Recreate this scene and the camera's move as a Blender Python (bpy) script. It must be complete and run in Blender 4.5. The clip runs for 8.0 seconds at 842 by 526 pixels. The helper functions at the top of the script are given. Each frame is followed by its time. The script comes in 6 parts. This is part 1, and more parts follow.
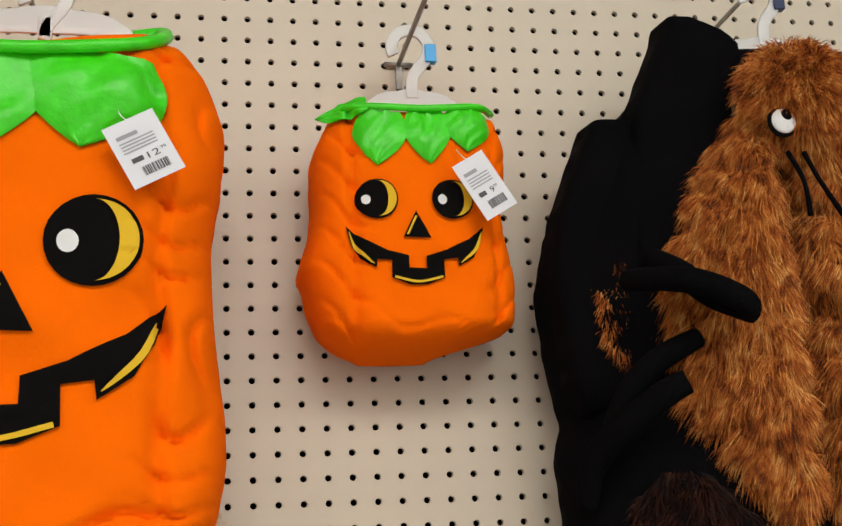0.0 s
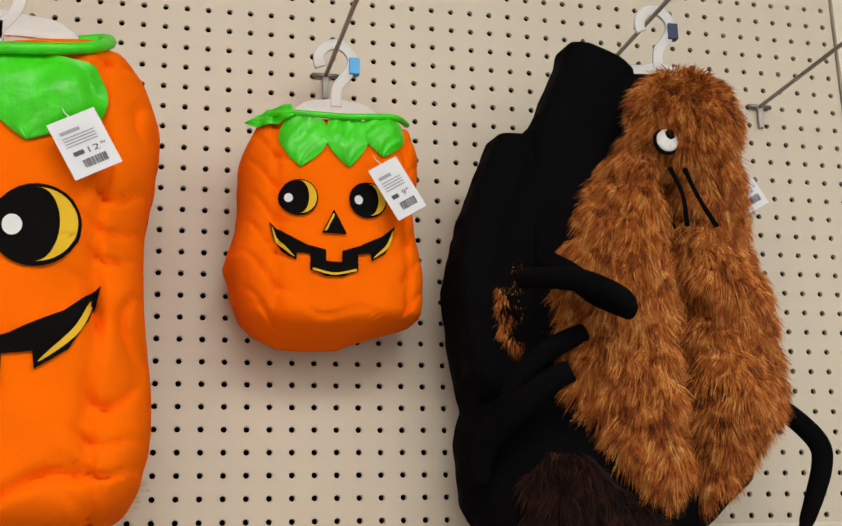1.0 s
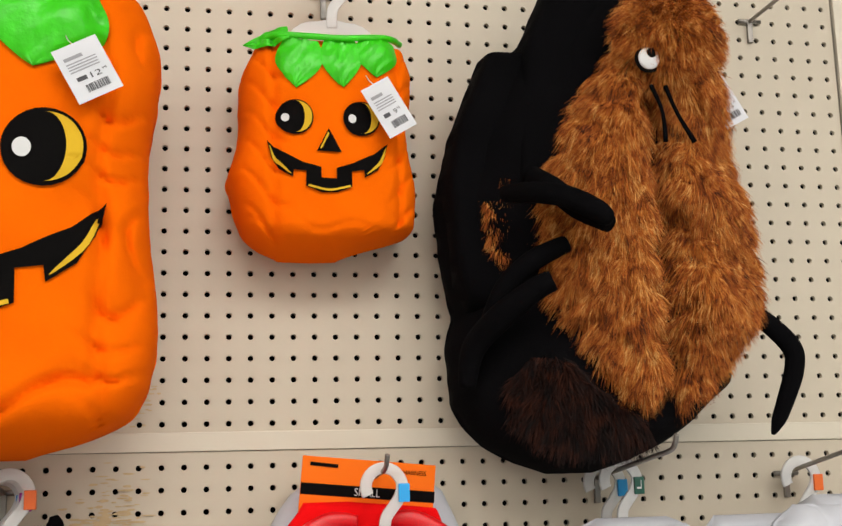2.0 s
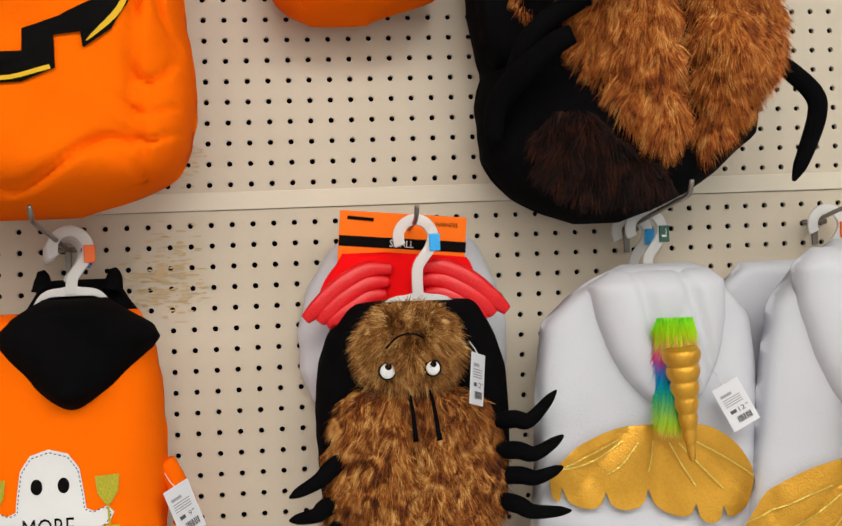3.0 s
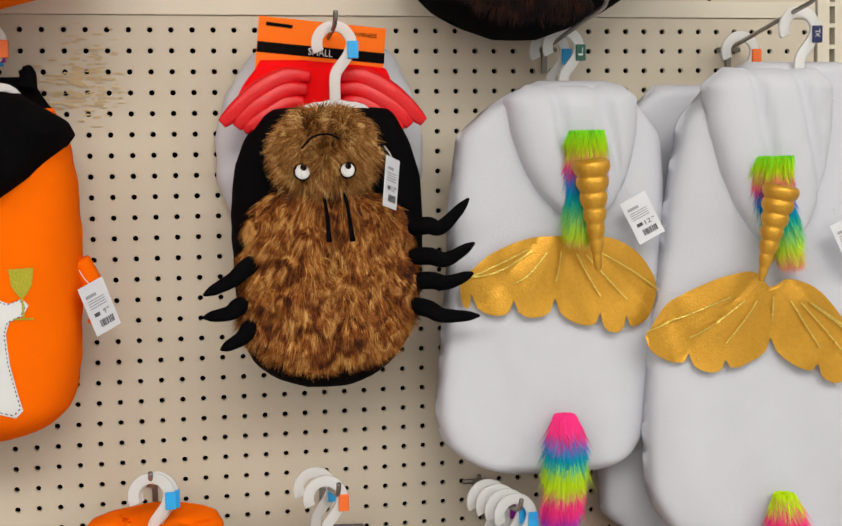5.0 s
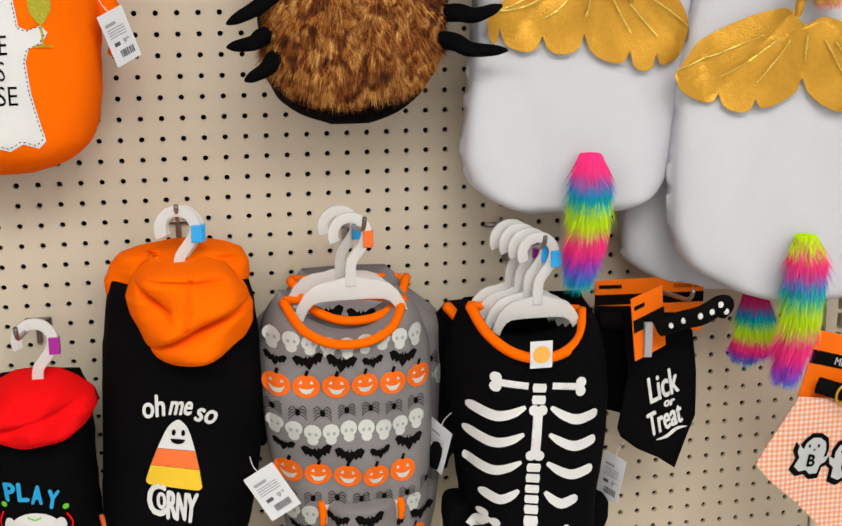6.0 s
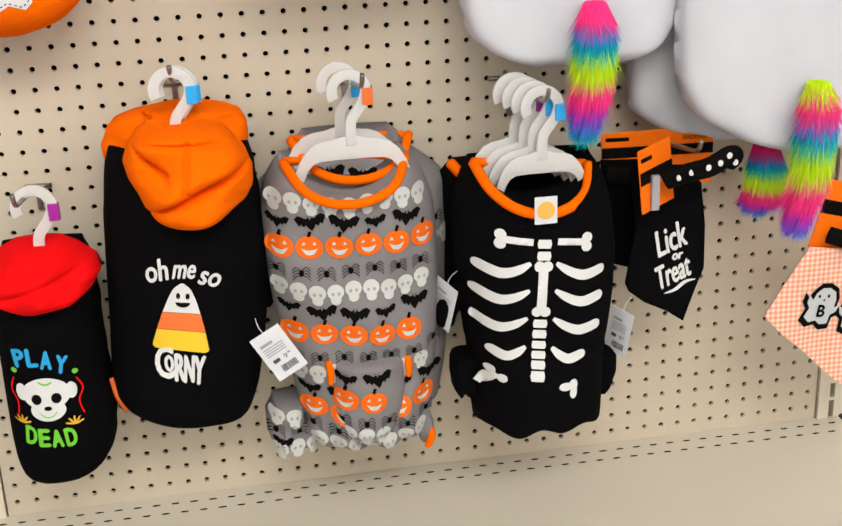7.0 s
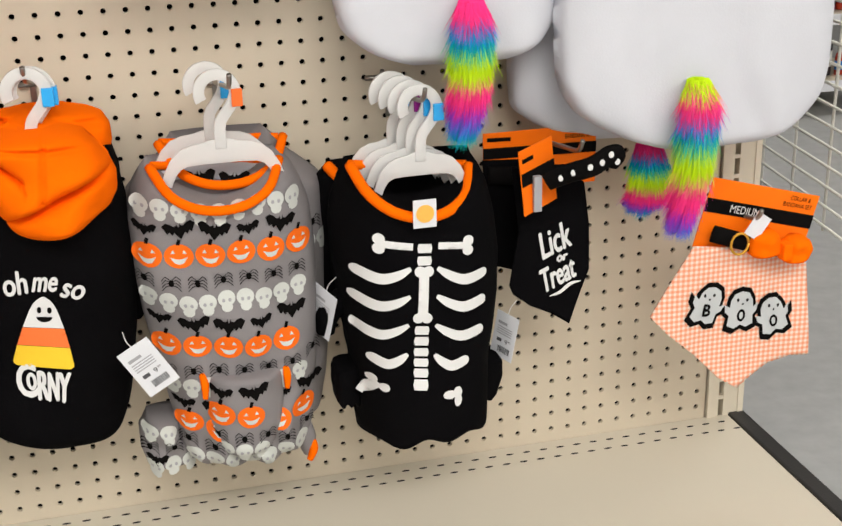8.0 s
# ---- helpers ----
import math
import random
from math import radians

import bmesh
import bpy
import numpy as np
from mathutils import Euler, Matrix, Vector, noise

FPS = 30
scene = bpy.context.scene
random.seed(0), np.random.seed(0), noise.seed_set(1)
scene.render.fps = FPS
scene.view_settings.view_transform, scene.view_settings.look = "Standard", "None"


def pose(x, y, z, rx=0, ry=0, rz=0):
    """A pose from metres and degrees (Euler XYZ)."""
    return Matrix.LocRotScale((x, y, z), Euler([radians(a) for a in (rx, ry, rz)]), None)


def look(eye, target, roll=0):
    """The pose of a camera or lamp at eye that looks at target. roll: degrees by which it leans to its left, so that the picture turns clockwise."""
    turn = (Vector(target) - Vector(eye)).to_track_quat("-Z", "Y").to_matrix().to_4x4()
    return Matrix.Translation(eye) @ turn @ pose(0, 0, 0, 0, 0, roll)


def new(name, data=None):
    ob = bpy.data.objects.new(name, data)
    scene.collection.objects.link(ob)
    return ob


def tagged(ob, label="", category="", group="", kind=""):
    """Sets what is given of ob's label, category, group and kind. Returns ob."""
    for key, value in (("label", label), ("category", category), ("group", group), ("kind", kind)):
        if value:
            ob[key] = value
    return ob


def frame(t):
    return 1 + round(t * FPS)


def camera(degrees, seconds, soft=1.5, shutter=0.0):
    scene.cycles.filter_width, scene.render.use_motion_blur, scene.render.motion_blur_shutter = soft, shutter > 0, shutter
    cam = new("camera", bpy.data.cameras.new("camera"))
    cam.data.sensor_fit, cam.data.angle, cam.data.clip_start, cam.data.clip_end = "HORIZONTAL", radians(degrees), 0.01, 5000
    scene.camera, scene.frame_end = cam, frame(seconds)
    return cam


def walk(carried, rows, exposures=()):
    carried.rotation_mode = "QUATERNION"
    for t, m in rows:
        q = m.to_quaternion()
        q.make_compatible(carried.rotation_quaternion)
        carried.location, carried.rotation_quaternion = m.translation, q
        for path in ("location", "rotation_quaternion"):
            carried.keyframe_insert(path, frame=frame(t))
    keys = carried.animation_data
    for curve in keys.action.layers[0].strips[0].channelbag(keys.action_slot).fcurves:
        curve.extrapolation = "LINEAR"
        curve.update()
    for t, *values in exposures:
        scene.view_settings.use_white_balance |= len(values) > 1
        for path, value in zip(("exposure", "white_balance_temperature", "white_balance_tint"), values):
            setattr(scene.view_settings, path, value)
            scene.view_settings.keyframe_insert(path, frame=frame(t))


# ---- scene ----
cam = camera(37.8, 8.0)
PATH = [
    (0, (-0.045, -1.264, 1.337), (0.336, 0.633, 1.845), -2.8),
    (0.5, (-0.059, -1.371, 1.293), (0.334, 0.517, 1.821), -1.9),
    (1, (-0.037, -1.38, 1.293), (0.431, 0.495, 1.81), -1.6),
    (1.2, (-0.041, -1.389, 1.288), (0.443, 0.485, 1.793), -1.7),
    (2.3, (0.03, -1.482, 1.28), (0.388, 0.469, 1.534), -1.8),
    (2.5, (0.055, -1.496, 1.262), (0.361, 0.474, 1.42), -2.1),
    (3, (0.053, -1.527, 1.238), (0.318, 0.455, 1.274), -2.5),
    (3.5, (0.062, -1.553, 1.216), (0.299, 0.432, 1.186), -1.9),
    (4, (0.068, -1.553, 1.202), (0.434, 0.413, 1.145), -1.6),
    (4.2, (0.077, -1.546, 1.193), (0.512, 0.404, 1.116), -1.2),
    (5.3, (0.055, -1.551, 1.126), (0.412, 0.404, 0.898), -0.8),
    (5.5, (0.05, -1.549, 1.108), (0.409, 0.395, 0.807), -0.7),
    (6, (0.031, -1.54, 1.082), (0.392, 0.367, 0.597), -0.5),
    (6.5, (0.038, -1.532, 1.077), (0.346, 0.341, 0.45), -0.8),
    (7, (0.056, -1.524, 1.076), (0.366, 0.322, 0.371), -2.1),
    (7.5, (0.08, -1.521, 1.07), (0.468, 0.305, 0.354), -2.2),
    (8, (0.099, -1.481, 1.065), (0.557, 0.332, 0.353), -1.5),
]
walk(cam, [(t, look(eye, target, roll)) for t, eye, target, roll in PATH],
     [(0.0, -0.58), (1.2, -0.56), (2.5, -0.36), (3.5, -0.44), (4.2, -0.46), (5.5, -0.41), (6.5, -0.21), (8.0, -0.15)])

# ---- light ----
world = bpy.data.worlds.new("shop_air")
scene.world = world
world.use_nodes = True
world.node_tree.nodes["Background"].inputs[0].default_value = (0.9, 0.95, 1.0, 1)
world.node_tree.nodes["Background"].inputs[1].default_value = 0.25


def ceiling_lamp(x, y, sx, sy, power):
    d = bpy.data.lights.new("fluorescent_light", "AREA")
    d.shape, d.size, d.size_y, d.energy, d.color = "RECTANGLE", sx, sy, power, (1.0, 0.965, 0.90)
    ob = new("fluorescent_light", d)
    ob.matrix_world = pose(x, y, 3.15)
    return ob


for lx, ly, lp in ((0.4, -2.8, 36), (0.4, -3.3, 104), (3.4, -3.2, 80), (-2.6, -3.2, 80), (2.6, 1.4, 60)):
    ceiling_lamp(lx, ly, 2.4, 1.2, lp)

# ---- materials ----


def mat(name, color, rough=0.7, metal=0.0, vary=0.12, scale=14.0, bump=0.15, bscale=260.0, sheen=0.0, spec=0.5, trans=0.0, island=0.0, stain=None):
    m = bpy.data.materials.new(name)
    m.use_nodes = True
    nt = m.node_tree
    b = nt.nodes["Principled BSDF"]
    b.inputs["Roughness"].default_value = rough
    b.inputs["Metallic"].default_value = metal
    b.inputs["Specular IOR Level"].default_value = spec
    b.inputs["Sheen Weight"].default_value = sheen
    b.inputs["Transmission Weight"].default_value = trans
    tc = nt.nodes.new("ShaderNodeTexCoord")
    n1 = nt.nodes.new("ShaderNodeTexNoise")
    n1.inputs["Scale"].default_value, n1.inputs["Detail"].default_value = scale, 5
    nt.links.new(tc.outputs["Object"], n1.inputs["Vector"])
    mix = nt.nodes.new("ShaderNodeMix")
    mix.data_type = "RGBA"
    mix.inputs["A"].default_value = (*[c * (1 - vary) for c in color], 1)
    mix.inputs["B"].default_value = (*[min(1, c * (1 + vary)) for c in color], 1)
    nt.links.new(n1.outputs["Fac"], mix.inputs["Factor"])
    out = mix.outputs["Result"]
    if stain:
        n3 = nt.nodes.new("ShaderNodeTexNoise")
        n3.inputs["Scale"].default_value, n3.inputs["Detail"].default_value = 3.0, 8
        mp = nt.nodes.new("ShaderNodeMapping")
        mp.inputs["Scale"].default_value = (1, 1, 0.5)
        nt.links.new(tc.outputs["Object"], mp.inputs["Vector"])
        nt.links.new(mp.outputs["Vector"], n3.inputs["Vector"])
        r = nt.nodes.new("ShaderNodeMapRange")
        r.inputs["From Min"].default_value, r.inputs["From Max"].default_value = 0.55, 0.8
        nt.links.new(n3.outputs["Fac"], r.inputs["Value"])
        mx = nt.nodes.new("ShaderNodeMix")
        mx.data_type = "RGBA"
        mx.inputs["B"].default_value = (*stain, 1)
        nt.links.new(out, mx.inputs["A"])
        nt.links.new(r.outputs["Result"], mx.inputs["Factor"])
        out = mx.outputs["Result"]
    if island:
        g = nt.nodes.new("ShaderNodeNewGeometry")
        hv = nt.nodes.new("ShaderNodeHueSaturation")
        r = nt.nodes.new("ShaderNodeMapRange")
        r.inputs["To Min"].default_value, r.inputs["To Max"].default_value = 1 - island, 1 + island
        nt.links.new(g.outputs["Random Per Island"], r.inputs["Value"])
        nt.links.new(r.outputs["Result"], hv.inputs["Value"])
        nt.links.new(out, hv.inputs["Color"])
        out = hv.outputs["Color"]
    nt.links.new(out, b.inputs["Base Color"])
    if bump:
        n2 = nt.nodes.new("ShaderNodeTexNoise")
        n2.inputs["Scale"].default_value, n2.inputs["Detail"].default_value = bscale, 3
        nt.links.new(tc.outputs["Object"], n2.inputs["Vector"])
        bp = nt.nodes.new("ShaderNodeBump")
        bp.inputs["Strength"].default_value, bp.inputs["Distance"].default_value = bump, 0.002
        nt.links.new(n2.outputs["Fac"], bp.inputs["Height"])
        nt.links.new(bp.outputs["Normal"], b.inputs["Normal"])
    return m


def fur_mat(name, stops, nscale=30.0):
    """Fur: the tone goes from strand to strand and in larger patches."""
    m = bpy.data.materials.new(name)
    m.use_nodes = True
    nt = m.node_tree
    b = nt.nodes["Principled BSDF"]
    b.inputs["Roughness"].default_value, b.inputs["Specular IOR Level"].default_value = 0.6, 0.14
    g = nt.nodes.new("ShaderNodeNewGeometry")
    tc = nt.nodes.new("ShaderNodeTexCoord")
    n = nt.nodes.new("ShaderNodeTexNoise")
    n.inputs["Scale"].default_value, n.inputs["Detail"].default_value, n.inputs["Distortion"].default_value = nscale, 5, 1.2
    mp = nt.nodes.new("ShaderNodeMapping")
    mp.inputs["Scale"].default_value = (1.5, 1.0, 1.0)
    nt.links.new(tc.outputs["Object"], mp.inputs["Vector"])
    nt.links.new(mp.outputs["Vector"], n.inputs["Vector"])
    mix = nt.nodes.new("ShaderNodeMix")
    mix.inputs["Factor"].default_value = 0.56
    nt.links.new(g.outputs["Random Per Island"], mix.inputs["A"])
    ct = nt.nodes.new("ShaderNodeMapRange")
    ct.inputs["From Min"].default_value, ct.inputs["From Max"].default_value = 0.31, 0.69
    nt.links.new(n.outputs["Fac"], ct.inputs["Value"])
    nt.links.new(ct.outputs["Result"], mix.inputs["B"])
    cr = nt.nodes.new("ShaderNodeValToRGB")
    el = cr.color_ramp.elements
    while len(el) < len(stops):
        el.new(0.5)
    for e, (p, c) in zip(el, stops):
        e.position, e.color = p, (*c, 1)
    nt.links.new(mix.outputs["Result"], cr.inputs["Fac"])
    nt.links.new(cr.outputs["Color"], b.inputs["Base Color"])
    return m


def rainbow_mat(name, z0, z1, stops):
    """Plush dyed in bands along its length."""
    m = bpy.data.materials.new(name)
    m.use_nodes = True
    nt = m.node_tree
    b = nt.nodes["Principled BSDF"]
    b.inputs["Roughness"].default_value = 0.6
    b.inputs["Specular IOR Level"].default_value = 0.15
    tc = nt.nodes.new("ShaderNodeTexCoord")
    sep = nt.nodes.new("ShaderNodeSeparateXYZ")
    nt.links.new(tc.outputs["Object"], sep.inputs["Vector"])
    g = nt.nodes.new("ShaderNodeNewGeometry")
    ad = nt.nodes.new("ShaderNodeMath")
    ad.operation = "MULTIPLY_ADD"
    ad.inputs[1].default_value = (z0 - z1) * 0.11
    nt.links.new(g.outputs["Random Per Island"], ad.inputs[0])
    nt.links.new(sep.outputs["Z"], ad.inputs[2])
    r = nt.nodes.new("ShaderNodeMapRange")
    r.inputs["From Min"].default_value, r.inputs["From Max"].default_value = z0, z1
    nt.links.new(ad.outputs["Value"], r.inputs["Value"])
    cr = nt.nodes.new("ShaderNodeValToRGB")
    el = cr.color_ramp.elements
    while len(el) < len(stops):
        el.new(0.5)
    for e, (p, c) in zip(el, stops):
        e.position, e.color = p, (*c, 1)
    nt.links.new(r.outputs["Result"], cr.inputs["Fac"])
    nt.links.new(cr.outputs["Color"], b.inputs["Base Color"])
    return m


def gingham_mat(name):
    m = mat(name, (0.9, 0.6, 0.5), 0.85, bump=0.2)
    nt = m.node_tree
    b = nt.nodes["Principled BSDF"]
    tc = nt.nodes.new("ShaderNodeTexCoord")
    sep = nt.nodes.new("ShaderNodeSeparateXYZ")
    nt.links.new(tc.outputs["Object"], sep.inputs["Vector"])
    waves = []
    for ax in ("X", "Z"):
        mu = nt.nodes.new("ShaderNodeMath")
        mu.operation = "MULTIPLY"
        mu.inputs[1].default_value = 2 * math.pi / 0.0068
        nt.links.new(sep.outputs[ax], mu.inputs[0])
        si = nt.nodes.new("ShaderNodeMath")
        si.operation = "SINE"
        nt.links.new(mu.outputs[0], si.inputs[0])
        gt = nt.nodes.new("ShaderNodeMapRange")
        gt.inputs["From Min"].default_value, gt.inputs["From Max"].default_value = -0.25, 0.25
        nt.links.new(si.outputs[0], gt.inputs["Value"])
        waves.append(gt.outputs["Result"])
    ad = nt.nodes.new("ShaderNodeMath")
    ad.operation = "ADD"
    nt.links.new(waves[0], ad.inputs[0])
    nt.links.new(waves[1], ad.inputs[1])
    cr = nt.nodes.new("ShaderNodeValToRGB")
    el = cr.color_ramp.elements
    el.new(0.5)
    for e, (p, c) in zip(el, ((0.0, (0.80, 0.66, 0.58)), (0.5, (0.82, 0.44, 0.31)), (1.0, (0.82, 0.29, 0.16)))):
        e.position, e.color = p, (*c, 1)
    hf = nt.nodes.new("ShaderNodeMath")
    hf.operation = "MULTIPLY"
    hf.inputs[1].default_value = 0.5
    nt.links.new(ad.outputs[0], hf.inputs[0])
    nt.links.new(hf.outputs[0], cr.inputs["Fac"])
    nt.links.new(cr.outputs["Color"], b.inputs["Base Color"])
    return m


ORANGE = mat("orange_plush", (1.0, 0.150, 0.001), 0.95, vary=0.05, bump=0.3, bscale=420, spec=0.04)
ORANGE_KNIT = mat("orange_knit", (1.0, 0.152, 0.001), 0.95, vary=0.05, bump=0.25, bscale=600, spec=0.04)
GREEN = mat("green_satin", (0.045, 0.66, 0.006), 0.36, vary=0.25, scale=45, bump=0.8, bscale=75)
BLACK = mat("black_fleece", (0.0028, 0.0026, 0.0032), 0.95, vary=0.3, bump=0.3, bscale=500, spec=0.05)
BLACK_INK = mat("black_felt", (0.0045, 0.004, 0.004), 0.9, vary=0.2, bump=0.2, spec=0.06)
YELLOW = mat("yellow_felt", (0.72, 0.44, 0.008), 0.8, vary=0.1, bump=0.2)
WHITE_INK = mat("white_print", (0.72, 0.72, 0.73), 0.7, vary=0.05, bump=0.1)
WHITE = mat("white_fleece", (0.60, 0.61, 0.67), 0.95, vary=0.03, scale=30, bump=0.15, bscale=420, sheen=0.05, spec=0.06)
RED = mat("red_cloth", (0.90, 0.006, 0.008), 0.95, vary=0.10, bump=0.25, spec=0.05)
RED_SHINE = mat("red_shiny_wing", (0.80, 0.005, 0.010), 0.28, vary=0.45, scale=700, bump=0.22, bscale=700, spec=0.45)
GOLD = mat("gold_lame", (0.68, 0.35, 0.035), 0.42, metal=0.60, vary=0.12, scale=260, bump=0.30, bscale=420)
GREY_CLOTH = mat("grey_print_cloth", (0.22, 0.205, 0.215), 0.85, vary=0.12, bump=0.2, bscale=700)
PLASTIC = mat("white_hanger_plastic", (0.86, 0.86, 0.86), 0.35, vary=0.03, bump=0.0, trans=0.36)
METAL = mat("hook_steel", (0.30, 0.28, 0.26), 0.38, metal=0.95, vary=0.2, bump=0.08)
CARD = mat("white_tag_card", (0.70, 0.71, 0.76), 0.5, vary=0.02, bump=0.0)
TAG_INK = mat("dark_tag_ink", (0.07, 0.07, 0.08), 0.7, bump=0.0)
GREYINK = mat("grey_tag_ink", (0.34, 0.34, 0.37), 0.7, bump=0.0)
CARD_ORANGE = mat("orange_card", (0.96, 0.17, 0.003), 0.5, vary=0.03, bump=0.0, spec=0.15)
BLUE_TAB = mat("blue_size_tab", (0.02, 0.38, 0.85), 0.35, bump=0.0)
GREEN_TAB = mat("dark_green_size_tab", (0.005, 0.09, 0.06), 0.35, bump=0.0)
NAVY_TAB = mat("navy_size_tab", (0.005, 0.015, 0.09), 0.35, bump=0.0)
ORANGE_TAB = mat("orange_size_tab", (0.9, 0.16, 0.02), 0.35, bump=0.0)
MAGENTA_TAB = mat("purple_size_tab", (0.35, 0.01, 0.30), 0.35, bump=0.0)
BOARD = mat("painted_pegboard", (0.62, 0.545, 0.435), 0.42, vary=0.035, scale=6, bump=0.06, bscale=160, stain=(0.60, 0.52, 0.41))
TRIMM = mat("cream_painted_steel", (0.72, 0.655, 0.54), 0.38, vary=0.03, scale=8, bump=0.03)
DECKM = mat("cream_deck_steel", (0.63, 0.58, 0.485), 0.36, vary=0.03, scale=5, bump=0.03)
# near-black that stands for the shade inside holes and slots
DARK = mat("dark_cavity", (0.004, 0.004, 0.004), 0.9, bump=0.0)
RUBBER = mat("black_rubber", (0.014, 0.013, 0.013), 0.5, vary=0.2, bump=0.1)
WIRE = mat("white_coated_wire", (0.80, 0.79, 0.74), 0.35, vary=0.04, bump=0.0)
FLOORM = mat("grey_vinyl", (0.36, 0.365, 0.37), 0.42, vary=0.2, scale=26, bump=0.04, stain=(0.42, 0.42, 0.42))
PAINT = mat("wall_paint", (0.72, 0.71, 0.68), 0.8, vary=0.04, scale=3, bump=0.03)
STAINM = mat("brown_glue_residue", (0.62, 0.47, 0.27), 0.7, vary=0.15, scale=90, bump=0.0)
FUR = fur_mat("brown_fur", ((0.08, (0.022, 0.010, 0.006)), (0.26, (0.17, 0.036, 0.007)), (0.47, (0.42, 0.098, 0.014)), (0.68, (0.64, 0.225, 0.038)), (0.90, (0.86, 0.48, 0.16))), 46.0)
FUR_GOLD = fur_mat("golden_brown_fur", ((0.10, (0.012, 0.005, 0.003)), (0.30, (0.075, 0.018, 0.004)), (0.48, (0.26, 0.060, 0.009)), (0.64, (0.52, 0.19, 0.030)), (0.85, (0.86, 0.52, 0.17))), 42.0)
FUR_PALE = fur_mat("pale_golden_fur", ((0.10, (0.045, 0.018, 0.008)), (0.34, (0.20, 0.068, 0.016)), (0.60, (0.47, 0.21, 0.050)), (0.86, (0.85, 0.57, 0.24))), 42.0)
FUR_DARK = fur_mat("dark_brown_fur", ((0.2, (0.003, 0.0015, 0.0015)), (0.5, (0.014, 0.0035, 0.002)), (0.85, (0.045, 0.011, 0.004))))
SKIN = mat("brown_backing", (0.12, 0.04, 0.012), 0.9, bump=0.2)
PINK, LIME, TEAL, BLUE, PURPLE = (0.98, 0.04, 0.27), (0.58, 0.82, 0.005), (0.002, 0.52, 0.32), (0.002, 0.25, 0.78), (0.32, 0.04, 0.66)
GING = gingham_mat("orange_gingham")

# ---- small builders ----


def hold(name, x, y, z, label, category, group="", kind=""):
    """An empty at the foot or hanging point of a thing."""
    return tagged(new(name), label, category, group, kind)


def part(name, me, material, parent, label=""):
    """Links a bmesh or a mesh as one mesh object under a thing or a part."""
    if isinstance(me, bmesh.types.BMesh):
        bm = me
        me = bpy.data.meshes.new(name)
        bm.to_mesh(me)
        bm.free()
    me.materials.clear()
    me.materials.append(material)
    ob = new(name, me)
    if parent is not None:
        ob.parent = parent
    if label:
        ob["label"] = label
    return ob


def pydata(name, v, f, smooth=True):
    me = bpy.data.meshes.new(name)
    me.from_pydata([tuple(p) for p in v], [], [tuple(q) for q in f])
    me.update()
    if smooth:
        me.shade_smooth()
    return me


def box(x0, x1, y0, y1, z0, z1, bevel=0.0):
    bm = bmesh.new()
    bmesh.ops.create_cube(bm, size=1, matrix=Matrix.LocRotScale(((x0 + x1) / 2, (y0 + y1) / 2, (z0 + z1) / 2), None, (x1 - x0, y1 - y0, z1 - z0)))
    if bevel:
        bmesh.ops.bevel(bm, geom=bm.edges[:], offset=bevel, segments=2, affect="EDGES", profile=0.6)
    return bm


def spline(pts, n):
    """n points along a smooth curve through pts."""
    p = np.array(pts, float)
    k = len(p)
    out = []
    for t in np.linspace(0, k - 1, n):
        i = min(int(t), k - 2)
        u = t - i
        a, b, c, d = p[max(i - 1, 0)], p[i], p[i + 1], p[min(i + 2, k - 1)]
        out.append(0.5 * (2 * b + (c - a) * u + (2 * a - 5 * b + 4 * c - d) * u * u + (3 * b - a - 3 * c + d) * u ** 3))
    return np.array(out)


def tube(pts, radii, n=24, seg=10, smooth=True, flat=1.0):
    """A round bar along a smooth curve; radii are spread evenly over its length."""
    c = spline(pts, n) if smooth else np.array(pts, float)
    n = len(c)
    r = np.interp(np.linspace(0, 1, n), np.linspace(0, 1, len(radii)), radii)
    t = np.gradient(c, axis=0)
    t /= np.linalg.norm(t, axis=1)[:, None] + 1e-9
    a = np.cross(t, (0.0, 1.0, 0.0))
    bad = np.linalg.norm(a, axis=1) < 0.2
    a[bad] = np.cross(t[bad], (0.0, 0.0, 1.0))
    a /= np.linalg.norm(a, axis=1)[:, None]
    b = np.cross(t, a)
    v, f = [], []
    for i in range(n):
        for j in range(seg):
            w = 2 * math.pi * j / seg
            v.append(c[i] + r[i] * (math.cos(w) * a[i] + flat * math.sin(w) * b[i]))
    for i in range(n - 1):
        for j in range(seg):
            k = (j + 1) % seg
            f.append((i * seg + j, i * seg + k, (i + 1) * seg + k, (i + 1) * seg + j))
    f.append(tuple(range(seg))[::-1])
    f.append(tuple((n - 1) * seg + j for j in range(seg)))
    return pydata("tube", v, f)


def join(meshes, name="joined"):
    bm = bmesh.new()
    for me in meshes:
        bm.from_mesh(me)
        bpy.data.meshes.remove(me)
    me = bpy.data.meshes.new(name)
    bm.to_mesh(me)
    bm.free()
    return me


def waves(x, z, seed, amp, fx, fz):
    """Soft irregular folds."""
    s = seed * 1.7
    return amp * (np.sin(fx * x + 2.1 * np.sin(fz * 0.6 * z + s) + s) * np.sin(fz * z + 1.3 * np.sin(fx * 0.5 * x + 2 * s))
                  + 0.5 * np.sin(fx * 2.3 * x - fz * 1.4 * z + 3 * s) + 0.35 * np.sin(fz * 2.7 * z + fx * 1.1 * x + 5 * s))


def valleys(phase, power=5.0):
    """Narrow sewn or pinched creases between rounded puffs."""
    return (1 - np.abs(np.sin(phase))) ** power


